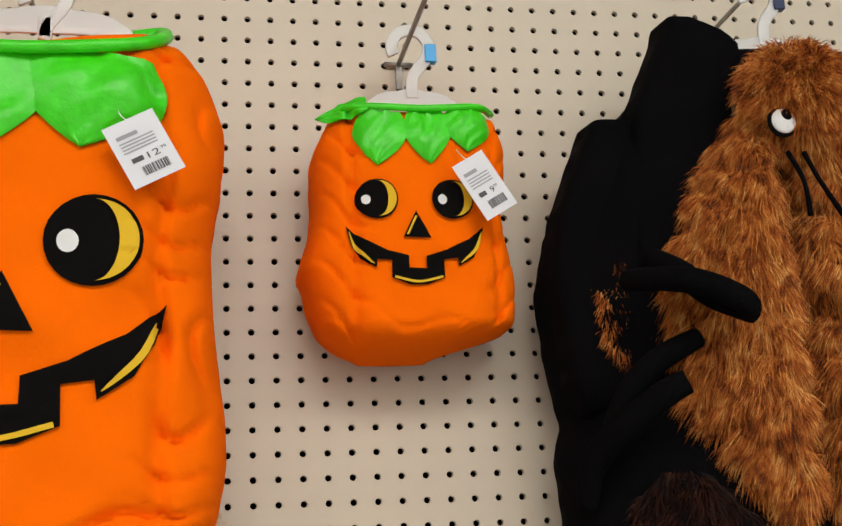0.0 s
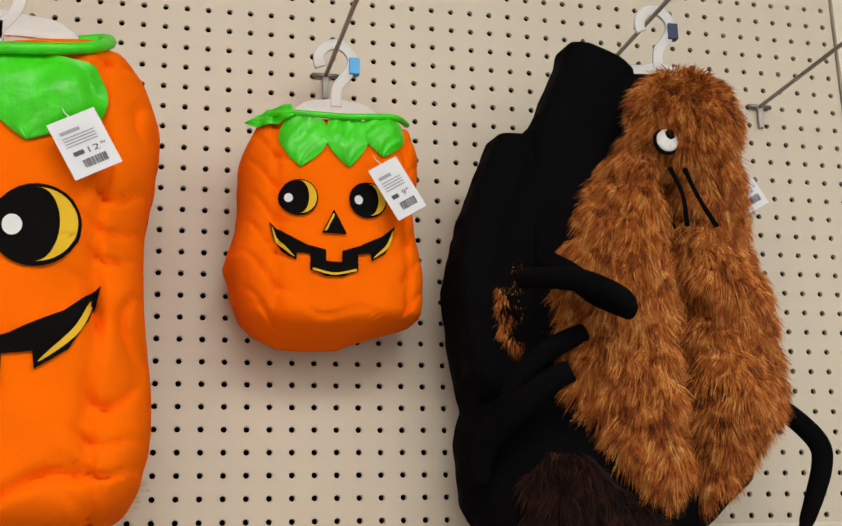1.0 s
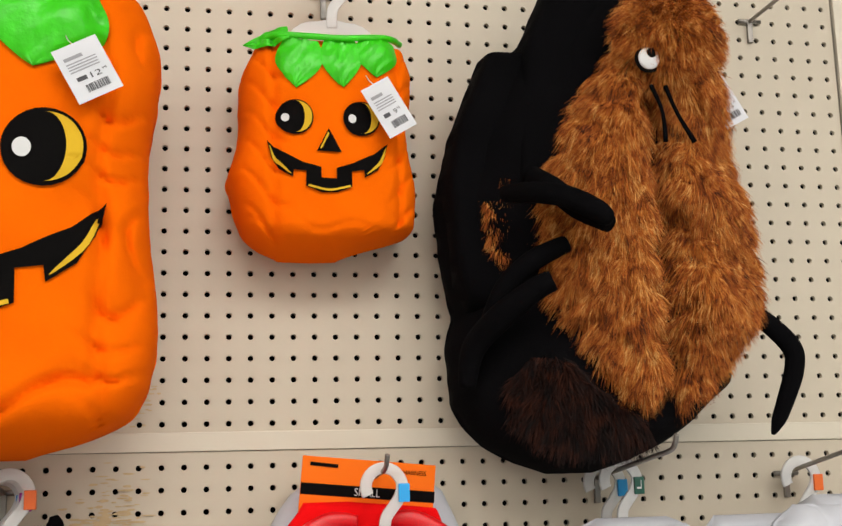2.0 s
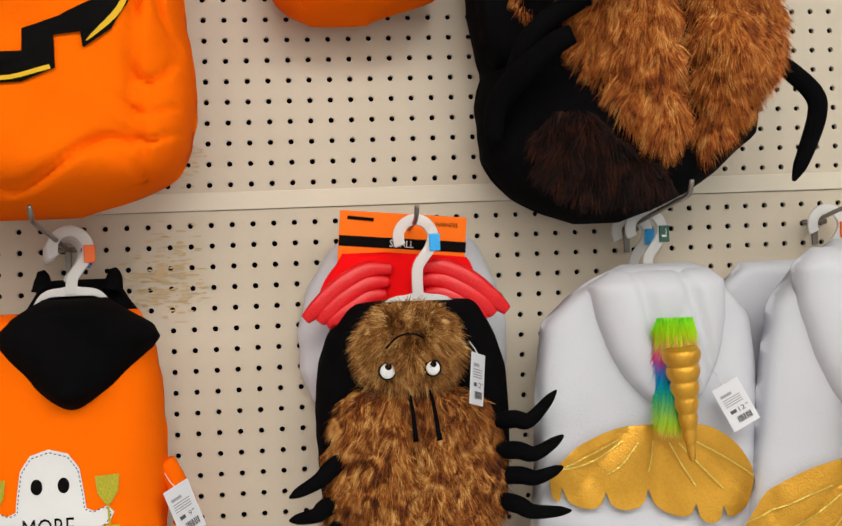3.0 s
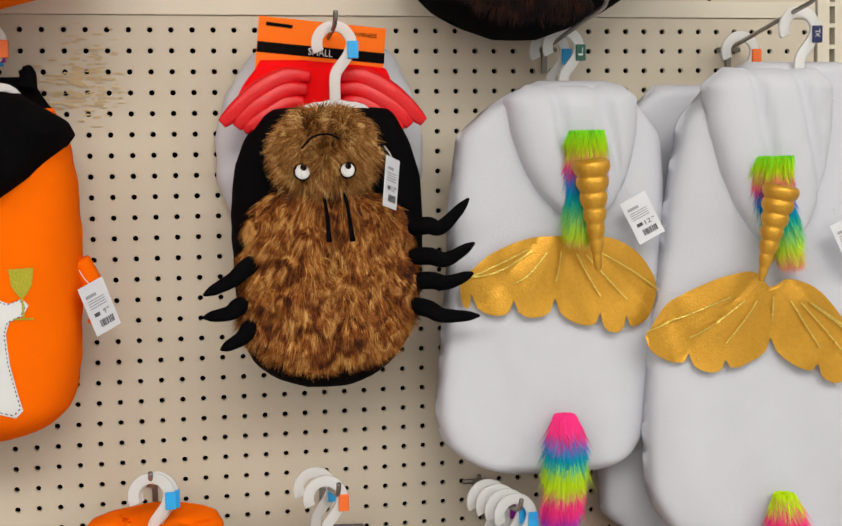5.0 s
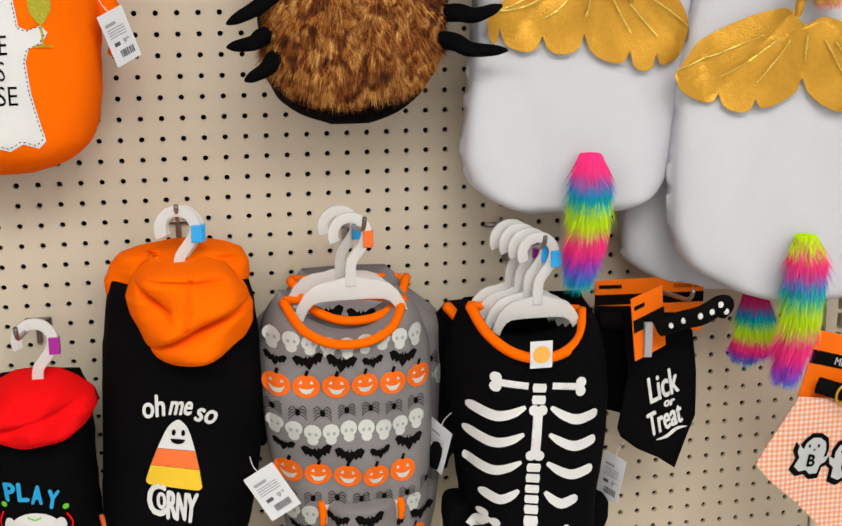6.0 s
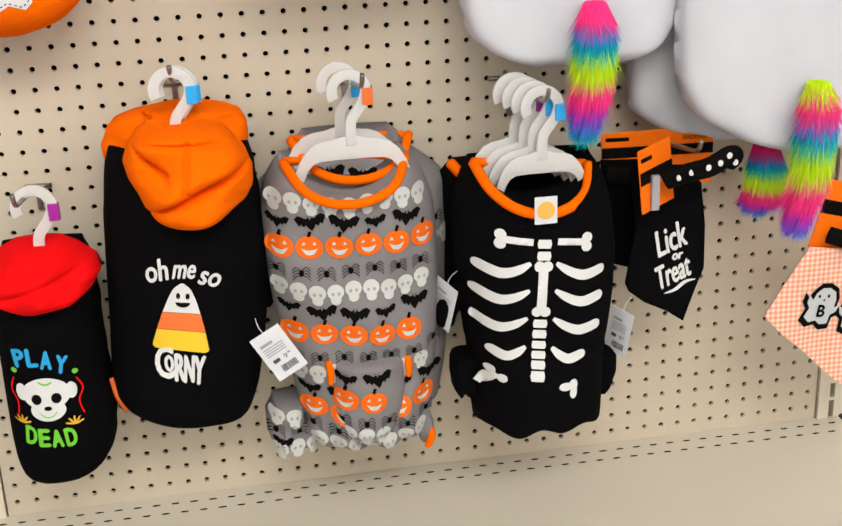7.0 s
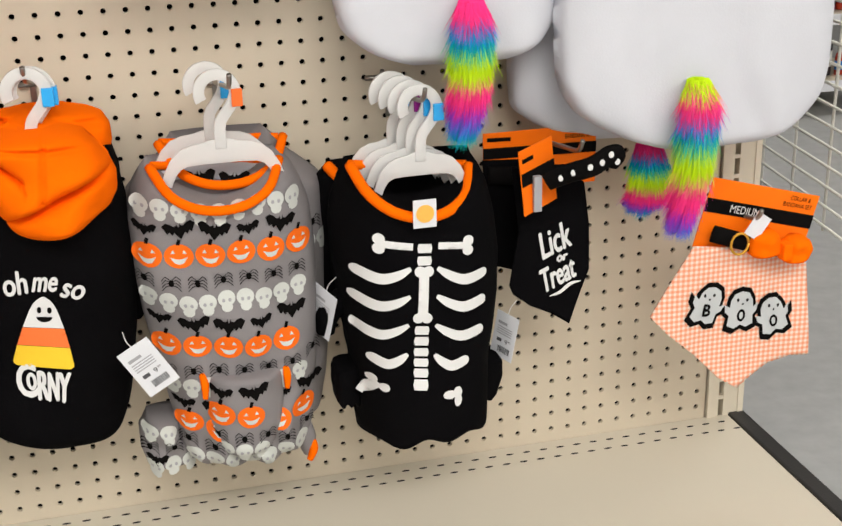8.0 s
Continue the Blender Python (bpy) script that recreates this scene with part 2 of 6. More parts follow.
class Cloth:
    """A stuffed or hanging garment: its width by height, front and back, with folds."""

    def __init__(self, rows, yb, yf, seed=1, amp=0.0025, fx=55, fz=38, full=2.4, soft=0.045, extra=None, hem=0.0, top=0.014, dip=0.0, crisp=False):
        rows = sorted(rows)
        self.z = np.array([r[0] for r in rows])
        self.l = np.array([r[1] for r in rows])
        self.r = np.array([r[2] for r in rows])
        self.yb, self.yf, self.seed, self.amp, self.fx, self.fz = yb, yf, seed, amp, fx, fz
        self.full, self.soft, self.extra, self.hem, self.top, self.dip = full, soft, extra, hem, top, dip
        zz = np.linspace(self.z[0], self.z[-1], 160)
        k = np.hanning(5 if crisp else 11)
        k /= k.sum()
        self.zz = zz
        p = len(k) // 2
        self.ll = np.convolve(np.pad(np.interp(zz, self.z, self.l), p, mode="edge"), k, "valid")
        self.rr = np.convolve(np.pad(np.interp(zz, self.z, self.r), p, mode="edge"), k, "valid")

    def span(self, z):
        return np.interp(z, self.zz, self.ll), np.interp(z, self.zz, self.rr)

    def front(self, x, z):
        x, z = np.asarray(x, float), np.asarray(z, float)
        l, r = self.span(z)
        u = np.clip((2 * x - l - r) / np.maximum(r - l, 1e-4), -1, 1)
        body = (1 - np.abs(u) ** self.full) ** (1 / self.full)
        ends = np.clip(np.minimum((self.zz[-1] - z) / self.top, (z - self.zz[0]) / self.soft), 0, 1)
        ends = np.sqrt(1 - (1 - ends) ** 2)
        y = self.yb + (self.yf - self.yb) * body * ends
        y = y + waves(x, z, self.seed, self.amp, self.fx, self.fz) * np.minimum(body * 1.4, 1) * (0.3 + 0.7 * ends)
        if self.extra is not None:
            y = y + self.extra(x, z) * body
        return y

    def mesh(self, nu=56, nv=88):
        v, f = [], []
        us = np.sin(np.linspace(-math.pi / 2, math.pi / 2, nu))
        for side in (0, 1):
            for z in np.linspace(self.zz[-1], self.zz[0], nv):
                l, r = self.span(z)
                ru = waves(np.full(nu, z * 3), us, self.seed + 3, 0.0007, 30, 9)
                x = (l + r) / 2 + us * (r - l) / 2 + ru * np.abs(us) ** 3
                zz = z + np.full(nu, 0.0)
                if self.hem:
                    zz = zz + self.hem * np.sin(us * 9 + self.seed) * np.clip((self.zz[0] + 0.05 - z) / 0.05, 0, 1)
                if self.dip and side == 0:
                    zz = zz - self.dip * np.cos(us * math.pi / 2) ** 0.8 * np.clip((z - self.zz[-1] + 0.07) / 0.07, 0, 1) ** 1.5
                y = self.front(x, np.full(nu, z)) if side == 0 else np.full(nu, self.yb + 0.003) + 0.006 * (1 - us ** 2)
                v += list(np.c_[x, y, zz])
        n = nu * nv
        for i in range(nv - 1):
            for j in range(nu - 1):
                a = i * nu + j
                f.append((a, a + nu, a + nu + 1, a + 1))
                f.append((n + a, n + a + 1, n + a + nu + 1, n + a + nu))
        for i in range(nv - 1):
            for j in (0, nu - 1):
                a = i * nu + j
                q = (a, n + a, n + a + nu, a + nu)
                f.append(q if j == 0 else q[::-1])
        for i in (0, nv - 1):
            for j in range(nu - 1):
                a = i * nu + j
                q = (a, a + 1, n + a + 1, n + a)
                f.append(q if i == 0 else q[::-1])
        return pydata("cloth", v, f)


def conform(bm, fn, off, fine=0.007):
    """Lays flat shapes (x, z) on a garment's front, off metres proud of it."""
    for _ in range(6):
        long = [e for e in bm.edges if e.calc_length() > fine]
        if not long:
            break
        bmesh.ops.subdivide_edges(bm, edges=long, cuts=1)
        bm.normal_update()
        bmesh.ops.triangulate(bm, faces=[q for q in bm.faces if len(q.verts) > 3])
    if bm.verts:
        x = np.array([v.co.x for v in bm.verts])
        z = np.array([v.co.z for v in bm.verts])
        for v, y in zip(bm.verts, fn(x, z)):
            v.co.y = y - off
    bmesh.ops.recalc_face_normals(bm, faces=bm.faces[:])
    for q in bm.faces:
        if q.normal.y > 0:
            q.normal_flip()
        q.smooth = True
    return bm


def shapes(loops, fn, off, fine=0.007):
    """Flat shapes given by their outlines, laid on a surface."""
    bm = bmesh.new()
    for lp in loops:
        vs = [bm.verts.new((p[0], 0, p[1])) for p in lp]
        q = bm.faces.new(vs)
        q.normal_update()
        bmesh.ops.triangulate(bm, faces=[q], ngon_method="EAR_CLIP")
    return conform(bm, fn, off, fine)


def disc(cx, cz, rx, rz=None, n=28, a0=0.0, a1=360.0):
    rz = rx if rz is None else rz
    full = abs(a1 - a0) >= 359
    k = n if full else n + 1
    return [(cx + rx * math.cos(radians(a0 + (a1 - a0) * i / n)), cz + rz * math.sin(radians(a0 + (a1 - a0) * i / n))) for i in range(k)]


def stroke(pts, w, n=14, taper=False):
    """The outline of a line of width w along a smooth curve in x, z."""
    c = spline(pts, n)
    t = np.gradient(c, axis=0)
    t /= np.linalg.norm(t, axis=1)[:, None] + 1e-9
    nn = np.c_[-t[:, 1], t[:, 0]]
    ww = np.full(n, w / 2)
    if taper:
        ww = w / 2 * np.sin(np.linspace(0.15, math.pi - 0.15, n))
    return [tuple(p) for p in c + nn * ww[:, None]] + [tuple(p) for p in (c - nn * ww[:, None])[::-1]]


def turn2(loop, cx, cz, deg, s=1.0):
    c, sn = math.cos(radians(deg)), math.sin(radians(deg))
    return [(cx + s * (x * c - z * sn), cz + s * (x * sn + z * c)) for x, z in loop]


def plate(loops, y, thick):
    """Moulded flat pieces: outlines in x, z given a thickness and eased edges."""
    bm = bmesh.new()
    for lp in loops:
        q = bm.faces.new([bm.verts.new((p[0], y - thick / 2, p[1])) for p in lp])
        if q.normal.y > 0:
            q.normal_flip()
        r = bmesh.ops.extrude_face_region(bm, geom=[q])
        for v in r["geom"]:
            if isinstance(v, bmesh.types.BMVert):
                v.co.y += thick
    bm.normal_update()
    bmesh.ops.recalc_face_normals(bm, faces=bm.faces[:])
    rim = [e for e in bm.edges if len(e.link_faces) == 2 and e.calc_face_angle(0) > 1.2]
    bmesh.ops.bevel(bm, geom=rim, offset=thick * 0.22, segments=2, affect="EDGES", profile=0.6)
    for q in bm.faces:
        q.smooth = True
    return bm


TEXTS = {}


def letters(body):
    if body not in TEXTS:
        cu = bpy.data.curves.new("lettering", "FONT")
        cu.body, cu.align_x, cu.align_y, cu.resolution_u = body, "CENTER", "CENTER", 3
        ob = new("lettering", cu)
        dg = bpy.context.evaluated_depsgraph_get()
        TEXTS[body] = bpy.data.meshes.new_from_object(ob.evaluated_get(dg))
        bpy.data.objects.remove(ob)
    return TEXTS[body]


for word in ("MORE", "BOOS", "PLEASE", "oh", "me", "so", "C", "O", "R", "N", "Y", "P", "L", "A", "D", "E", "Lick", "or", "Treat", "B", "SMALL", "MEDIUM", "HARNESS", "COLLAR &", "BANDANA SET", "12", "9", "XL", "99"):
    letters(word)


def word(body, cx, cz, w, h, fn, off, deg=0.0, slant=0.0, bold=0.0):
    """Lettering fitted to a width and height, laid on a surface."""
    bm = bmesh.new()
    bm.from_mesh(letters(body))
    xs = [v.co.x for v in bm.verts]
    ys = [v.co.y for v in bm.verts]
    mx, my = (max(xs) + min(xs)) / 2, (max(ys) + min(ys)) / 2
    sx, sy = w / (max(xs) - min(xs)), h / (max(ys) - min(ys))
    c, sn = math.cos(radians(deg)), math.sin(radians(deg))
    for v in bm.verts:
        a, b = (v.co.x - mx) * sx, (v.co.y - my) * sy
        a += b * slant
        v.co = (cx + a * c - b * sn, 0, cz + a * sn + b * c)
    if bold:
        me = bpy.data.meshes.new("tmp")
        bm.to_mesh(me)
        for dx, dz in ((bold, 0), (-bold, 0), (0, bold), (0, -bold)):
            k = len(bm.verts)
            bm.from_mesh(me)
            bm.verts.ensure_lookup_table()
            for v in bm.verts[k:]:
                v.co.x += dx
                v.co.z += dz
        bpy.data.meshes.remove(me)
    return conform(bm, fn, off, 0.01)


def strands(fn, rows, n, length, width, seed, comb=(0, 0, -1), rise=0.55, spread=0.35, inset=0.0, part_x=None):
    """Fur strands standing on the front of a garment within the given outline."""
    rng = np.random.default_rng(seed)
    rows = sorted(rows)
    zs, ls, rs = (np.array([r[i] for r in rows]) for i in range(3))
    zt = np.linspace(zs[0], zs[-1], 200)
    wd = np.interp(zt, zs, rs) - np.interp(zt, zs, ls)
    cdf = np.cumsum(np.maximum(wd, 1e-4))
    z = np.interp(rng.random(n) * cdf[-1], cdf, zt)
    l, r = np.interp(z, zs, ls), np.interp(z, zs, rs)
    u = rng.random(n)
    x = l + u * (r - l)
    e = 0.004
    y = fn(x, z)
    gx = (fn(x + e, z) - fn(x - e, z)) / (2 * e)
    gz = (fn(x, z + e) - fn(x, z - e)) / (2 * e)
    nrm = np.c_[gx, -np.ones(n), gz]
    nrm /= np.linalg.norm(nrm, axis=1)[:, None]
    d = np.array(comb, float)[None, :] + nrm * rise
    d[:, 0] += (u - 0.5) * 0.9
    # tufts share a lean
    tx = np.sin(x * 150 + 3 * np.sin(z * 70)) + np.sin(z * 120 + 2 * np.sin(x * 130) + 1)
    ty = np.sin(x * 90 + z * 130) + np.sin(z * 210 - x * 60)
    d[:, 0] += 0.55 * tx
    d[:, 1] -= 0.22 * ty
    d += rng.normal(0, spread, (n, 3))
    d /= np.linalg.norm(d, axis=1)[:, None]
    ln = length * rng.uniform(0.6, 1.25, n)
    base = np.c_[x, y + inset, z]
    side = np.cross(d, (0.0, -1.0, 0.0)) + rng.normal(0, 0.25, (n, 3))
    side /= np.linalg.norm(side, axis=1)[:, None] + 1e-9
    w = (width * rng.uniform(0.6, 1.3, n))[:, None]
    mid = base + d * (ln * 0.55)[:, None]
    tip = base + d * ln[:, None] + np.c_[np.zeros(n), rng.uniform(0, 0.25, n) * ln, -0.22 * ln]
    v = np.stack([base - side * w / 2, base + side * w / 2, mid - side * w * 0.4, mid + side * w * 0.4, tip], 1).reshape(-1, 3)
    k = np.arange(n) * 5
    f = [q for i in k for q in ((i, i + 1, i + 3, i + 2), (i + 2, i + 3, i + 4))]
    return pydata("fur", v, f)


def tuft(path, radii, n, length, width, seed):
    """A shaggy tail or lock: strands round a bent core, hanging down it."""
    rng = np.random.default_rng(seed)
    c = spline(path, 60)
    t = rng.random(n)
    i = (t * 59).astype(int)
    p = c[i]
    r = np.interp(t, np.linspace(0, 1, len(radii)), radii)
    a = rng.random(n) * 2 * math.pi
    out = np.c_[np.cos(a), np.sin(a), np.zeros(n)]
    base = p + out * (r * rng.uniform(0.5, 1.0, n))[:, None]
    tan = np.gradient(c, axis=0)
    tan /= np.linalg.norm(tan, axis=1)[:, None]
    d = tan[i] + out * 0.16 + 0.12 * np.c_[np.sin(a * 5 + t * 20), np.cos(a * 4 + t * 17), np.zeros(n)] + rng.normal(0, 0.11, (n, 3))
    d /= np.linalg.norm(d, axis=1)[:, None]
    ln = length * rng.uniform(0.5, 1.2, n)
    side = np.cross(d, (0.0, -1.0, 0.0)) + rng.normal(0, 0.3, (n, 3))
    side /= np.linalg.norm(side, axis=1)[:, None] + 1e-9
    w = width * rng.uniform(0.6, 1.3, n)[:, None]
    mid, tip = base + d * (ln * 0.5)[:, None], base + d * ln[:, None]
    v = np.stack([base - side * w / 2, base + side * w / 2, mid - side * w * 0.4, mid + side * w * 0.4, tip], 1).reshape(-1, 3)
    f = [q for k in range(0, 5 * n, 5) for q in ((k, k + 1, k + 3, k + 2), (k + 2, k + 3, k + 4))]
    return pydata("tuft", v, f)

# ---- the gondola: pegboard, seam, posts, deck ----
PITCH, Z_REF = 0.0254, 1.5256
X_L, X_R = -0.268, 0.903


def peg_panel(name, label, z0, z1, rows):
    """A hardboard panel, 5 mm thick, with a real hole at every inch."""
    v, f = [], []
    hole, seg = 0.0033, 12
    cols = list(range(-10, 36))
    ang = [2 * math.pi * (k + 0.5) / seg for k in range(seg)]
    zs = sorted(rows)
    for c in cols:
        xa = X_L if c == cols[0] else (c - 0.5) * PITCH
        xb = X_R if c == cols[-1] else (c + 0.5) * PITCH
        for i, zc in enumerate(zs):
            za = z0 if i == 0 else zc - PITCH / 2
            zb = z1 if i == len(zs) - 1 else zc + PITCH / 2
            xc = c * PITCH
            k = len(v)
            for a in ang:
                s = 1 / max(abs(math.cos(a)), abs(math.sin(a)))
                ux, uz = math.cos(a) * s, math.sin(a) * s
                v.append((xc + ux * ((xb - xc) if ux > 0 else (xc - xa)), 0, zc + uz * ((zb - zc) if uz > 0 else (zc - za))))
            for dy in (0.0, 0.0012, 0.005):
                r = hole if dy else hole + 0.0004
                for a in ang:
                    v.append((xc + r * math.cos(a), dy, zc + r * math.sin(a)))
            for j in range(seg):
                m = (j + 1) % seg
                f.append((k + j, k + m, k + seg + m, k + seg + j)[::-1])
                f.append((k + seg + j, k + seg + m, k + 2 * seg + m, k + 2 * seg + j)[::-1])
                f.append((k + 2 * seg + j, k + 2 * seg + m, k + 3 * seg + m, k + 3 * seg + j)[::-1])
    # neighbours share their edges
    seen, keep, to = {}, [], []
    for p in v:
        key = (round(p[0] * 20000), round(p[1] * 20000), round(p[2] * 20000))
        if key not in seen:
            seen[key] = len(keep)
            keep.append(p)
        to.append(seen[key])
    v, f = keep, [tuple(to[q] for q in face) for face in f]
    ob = part(name, pydata(name, v, f, False), BOARD, None)
    return tagged(ob, label, "pegboard", kind="structure")


UPPER = [Z_REF - r * PITCH - 0.0015 for r in range(-26, 7)]
LOWER = [Z_REF - r * PITCH for r in range(8, 53)]
peg_panel("wall_pegboard_upper", "cream painted pegboard panel with inch-spaced holes", 1.3405, 2.20, UPPER)
peg_panel("wall_pegboard_lower", "cream painted pegboard panel with scuffs and glue residue", 0.18, 1.3400, LOWER)
# added black sheet; its colour gives the peg holes their shade
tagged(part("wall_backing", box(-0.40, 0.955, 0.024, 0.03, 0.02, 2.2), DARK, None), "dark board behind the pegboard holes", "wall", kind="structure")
rail = tagged(part("trim_seam_rail", box(X_L, X_R, -0.0035, 0.004, 1.3405, 1.3625, 0.0012), TRIMM, None), "glossy cream strip along the panel seam", "trim", kind="structure")
tagged(part("trim_top_rail", box(-0.33, 0.962, -0.01, 0.02, 2.20, 2.24, 0.002), TRIMM, None), "cream steel rail along the top of the gondola", "trim", kind="structure")


def post(name, x0, x1):
    """A slotted upright: pressed steel with a raised channel and slots."""
    ob = tagged(new(name), "cream slotted steel upright of the shelving gondola", "upright", kind="structure")
    w = x1 - x0
    xs, xe = x0 + 0.0172, x0 + 0.0252
    bm = bmesh.new()
    pitch, slot = 0.0286, 0.0232
    z = 0.19
    cells = []
    while z < 2.19:
        cells.append((z, z + slot))
        z += pitch
    def slab(a, b, c, d, y0=-0.004, y1=0.02):
        bmesh.ops.create_cube(bm, size=1, matrix=Matrix.LocRotScale(((a + b) / 2, (y0 + y1) / 2, (c + d) / 2), None, (b - a, y1 - y0, d - c)))
    slab(x0, xs, 0.0, 2.2)
    slab(xe, x1, 0.0, 2.2)
    for (a, b), (c, d) in zip(cells, cells[1:] + [(2.2, 2.2)]):
        slab(xs, xe, b, c, -0.0036, 0.018)
    slab(x0 - 0.001, x0 + w * 0.12, 0.0, 2.2, -0.006, 0.0)
    slab(x1 - w * 0.14, x1 + 0.001, 0.0, 2.2, -0.006, 0.022)
    part("channel", bm, TRIMM, ob)
    # black strip added so that the slots read as deep shade
    part("slot_back", box(xs - 0.002, xe + 0.002, 0.0205, 0.0235, 0.05, 2.18), DARK, ob)
    return ob


post("upright_right", 0.906, 0.962)
post("upright_left", -0.331, -0.271)

# deck with punched slots along its back
deck = tagged(new("base_deck"), "cream steel base deck with punched slots and black edge trim", "shelf deck", kind="structure")
part("deck_plate", box(-0.331, 0.940, -0.52, -0.0005, 0.155, 0.1855, 0.0015), DECKM, deck)
part("edge_trim", box(0.9405, 0.966, -0.525, 0.012, 0.12, 0.189, 0.003), RUBBER, deck, "black rubber edge trim")
part("kick_plate", box(-0.331, 0.935, -0.49, -0.47, 0.0, 0.154), TRIMM, deck)
# the plate is uncut: flat black ovals paint the shade in each slot
me_slot = pydata("slot", [(0.0060 * math.cos(a), 0.0022 * math.sin(a), 0.0) for a in [2 * math.pi * k / 10 for k in range(10)]], [tuple(range(10))], False)
me_slot.materials.append(DARK)
for row, (y, sh) in enumerate(((-0.022, 0.0), (-0.046, 0.5))):
    for c in range(-12, 37):
        o = new("punched_slot", me_slot)
        o.parent = deck
        o.location = ((c + sh) * PITCH + 0.006, y, 0.1859)

# glue residue left by an old label
bm = bmesh.new()
rng = random.Random(5)
for k in range(260):
    x, z = rng.gauss(-0.055, 0.026), rng.gauss(1.262, 0.024)
    if not -0.115 < x < -0.010 or any(abs(x - c * PITCH) < 0.006 for c in range(-6, 2)) and rng.random() < 0.6:
        continue
    w, h = rng.uniform(0.002, 0.011), rng.uniform(0.0005, 0.0018)
    q = [bm.verts.new((x + w * math.cos(a) * rng.uniform(0.6, 1.1), -0.0006 - 0.000008 * k, z + h * math.sin(a) * rng.uniform(0.6, 1.2))) for a in [2 * math.pi * i / 7 for i in range(7)]]
    bm.faces.new(q[::-1])
for k in range(60):
    x, z = rng.gauss(-0.03, 0.012), rng.gauss(1.405, 0.012)
    w, h = rng.uniform(0.002, 0.006), rng.uniform(0.0005, 0.0015)
    q = [bm.verts.new((x + w * math.cos(a), -0.0006 - 0.000012 * k, z + h * math.sin(a))) for a in [2 * math.pi * i / 6 for i in range(6)]]
    bm.faces.new(q[::-1])
tagged(part("glue_residue", bm, STAINM, None), "brown streaks of old label glue on the pegboard", "stain", kind="stuff")

# ---- the shop round it ----
tagged(part("floor", box(-5, 7, -4, 7, -0.1, 0.0), FLOORM, None), "speckled grey vinyl shop floor", "floor", kind="structure")
tagged(part("ceiling", box(-5, 7, -4, 7, 3.2, 3.3), PAINT, None), "white shop ceiling", "ceiling", kind="structure")
tagged(part("wall_north", box(-5, 7, 7.0, 7.1, 0, 3.2), PAINT, None), "plain painted shop wall", "wall", kind="structure")
tagged(part("wall_south", box(-5, 7, -4.1, -4.0, 0, 3.2), PAINT, None), "plain painted shop wall", "wall", kind="structure")
tagged(part("wall_west", box(-5.1, -5, -4, 7, 0, 3.2), PAINT, None), "plain painted shop wall", "wall", kind="structure")
tagged(part("wall_east", box(7, 7.1, -4, 7, 0, 3.2), PAINT, None), "plain painted shop wall", "wall", kind="structure")

# ---- hooks, hangers, tags ----


def peg_hook(x, z, length=0.25, rise=0.0):
    """A pegboard hook: crossbar, stem and a long wire with an upturned tip."""
    ob = tagged(new("peg_hook"), "grey steel pegboard hook with upturned tip", "hook", "hooks on the pegboard")
    part("crossbar", tube([(x - 0.016, -0.004, z), (x + 0.016, -0.004, z)], [0.0032], 4, 8, False), METAL, ob)
    part("stem", box(x - 0.0035, x + 0.0035, -0.006, -0.0005, z - 0.030, z, 0.0008), METAL, ob)
    at = lambda d: z + rise * d / length
    part("wire", tube([(x, -0.002, z), (x, -0.06, at(0.06)), (x, -length * 0.7, at(length * 0.7)), (x, -length + 0.02, at(length - 0.02)), (x, -length + 0.006, z + rise + 0.004), (x, -length, z + rise + 0.014)], [0.0028], 30, 10), METAL, ob)
    return ob


def hanger(x, y, z, tab, width=0.125, drop=0.075, label="white plastic hanger with a coloured size tab", arm=0.050, mark=""):
    """A moulded flat garment hanger; z is the top of the wire that it hangs on."""
    ob = tagged(new("garment_hanger"), label, "hanger", "hangers on the hooks")
    r = 0.0200
    c = z + 0.0065 - r
    zs = z + 0.012 - drop
    arc = [(x + r * math.cos(radians(d)), c + r * math.sin(radians(d))) for d in (208, 190, 160, 125, 90, 55, 20, -8)]
    arc += [(x + r * 0.78, c - 0.014), (x + 0.009, c - 0.023), (x + 0.002, c - 0.033), (x, c - 0.045), (x, zs - 0.008)]
    part("hook", plate([stroke(arc, 0.0128, 54)], y, 0.0045), PLASTIC, ob)
    # a broad arched plate with turned-down, notched ends
    k, a = width / 0.142, arm / 0.050
    half = [(0.0, 0.004), (0.010, 0.003), (0.020, 0.0), (0.034, -0.0015), (0.046, -0.006), (0.057, -0.016), (0.065, -0.030), (0.071, -0.047), (0.0675, -0.052), (0.064, -0.049), (0.0625, -0.053), (0.058, -0.047),
            (0.053, -0.036), (0.047, -0.029), (0.039, -0.0255), (0.020, -0.0245), (0.0, -0.0245)]
    loop = [(x + p * k, zs + q * a) for p, q in half] + [(x - p * k, zs + q * a) for p, q in half[-2:0:-1]]
    part("shoulder_plate", plate([loop], y + 0.0004, 0.0036), PLASTIC, ob)
    if tab is not None:
        part("size_tab", box(x + r - 0.0045, x + r + 0.0078, y - 0.005, y + 0.005, c - 0.017, c + 0.003, 0.001), tab, ob, "coloured plastic size tab")
        if mark:
            part("size_mark", word(mark, x + r + 0.0005, c - 0.006, 0.010, 0.006, lambda p, q: np.full_like(np.asarray(p, float), y - 0.006), 0.0005, 90), WHITE_INK, ob)
    return ob


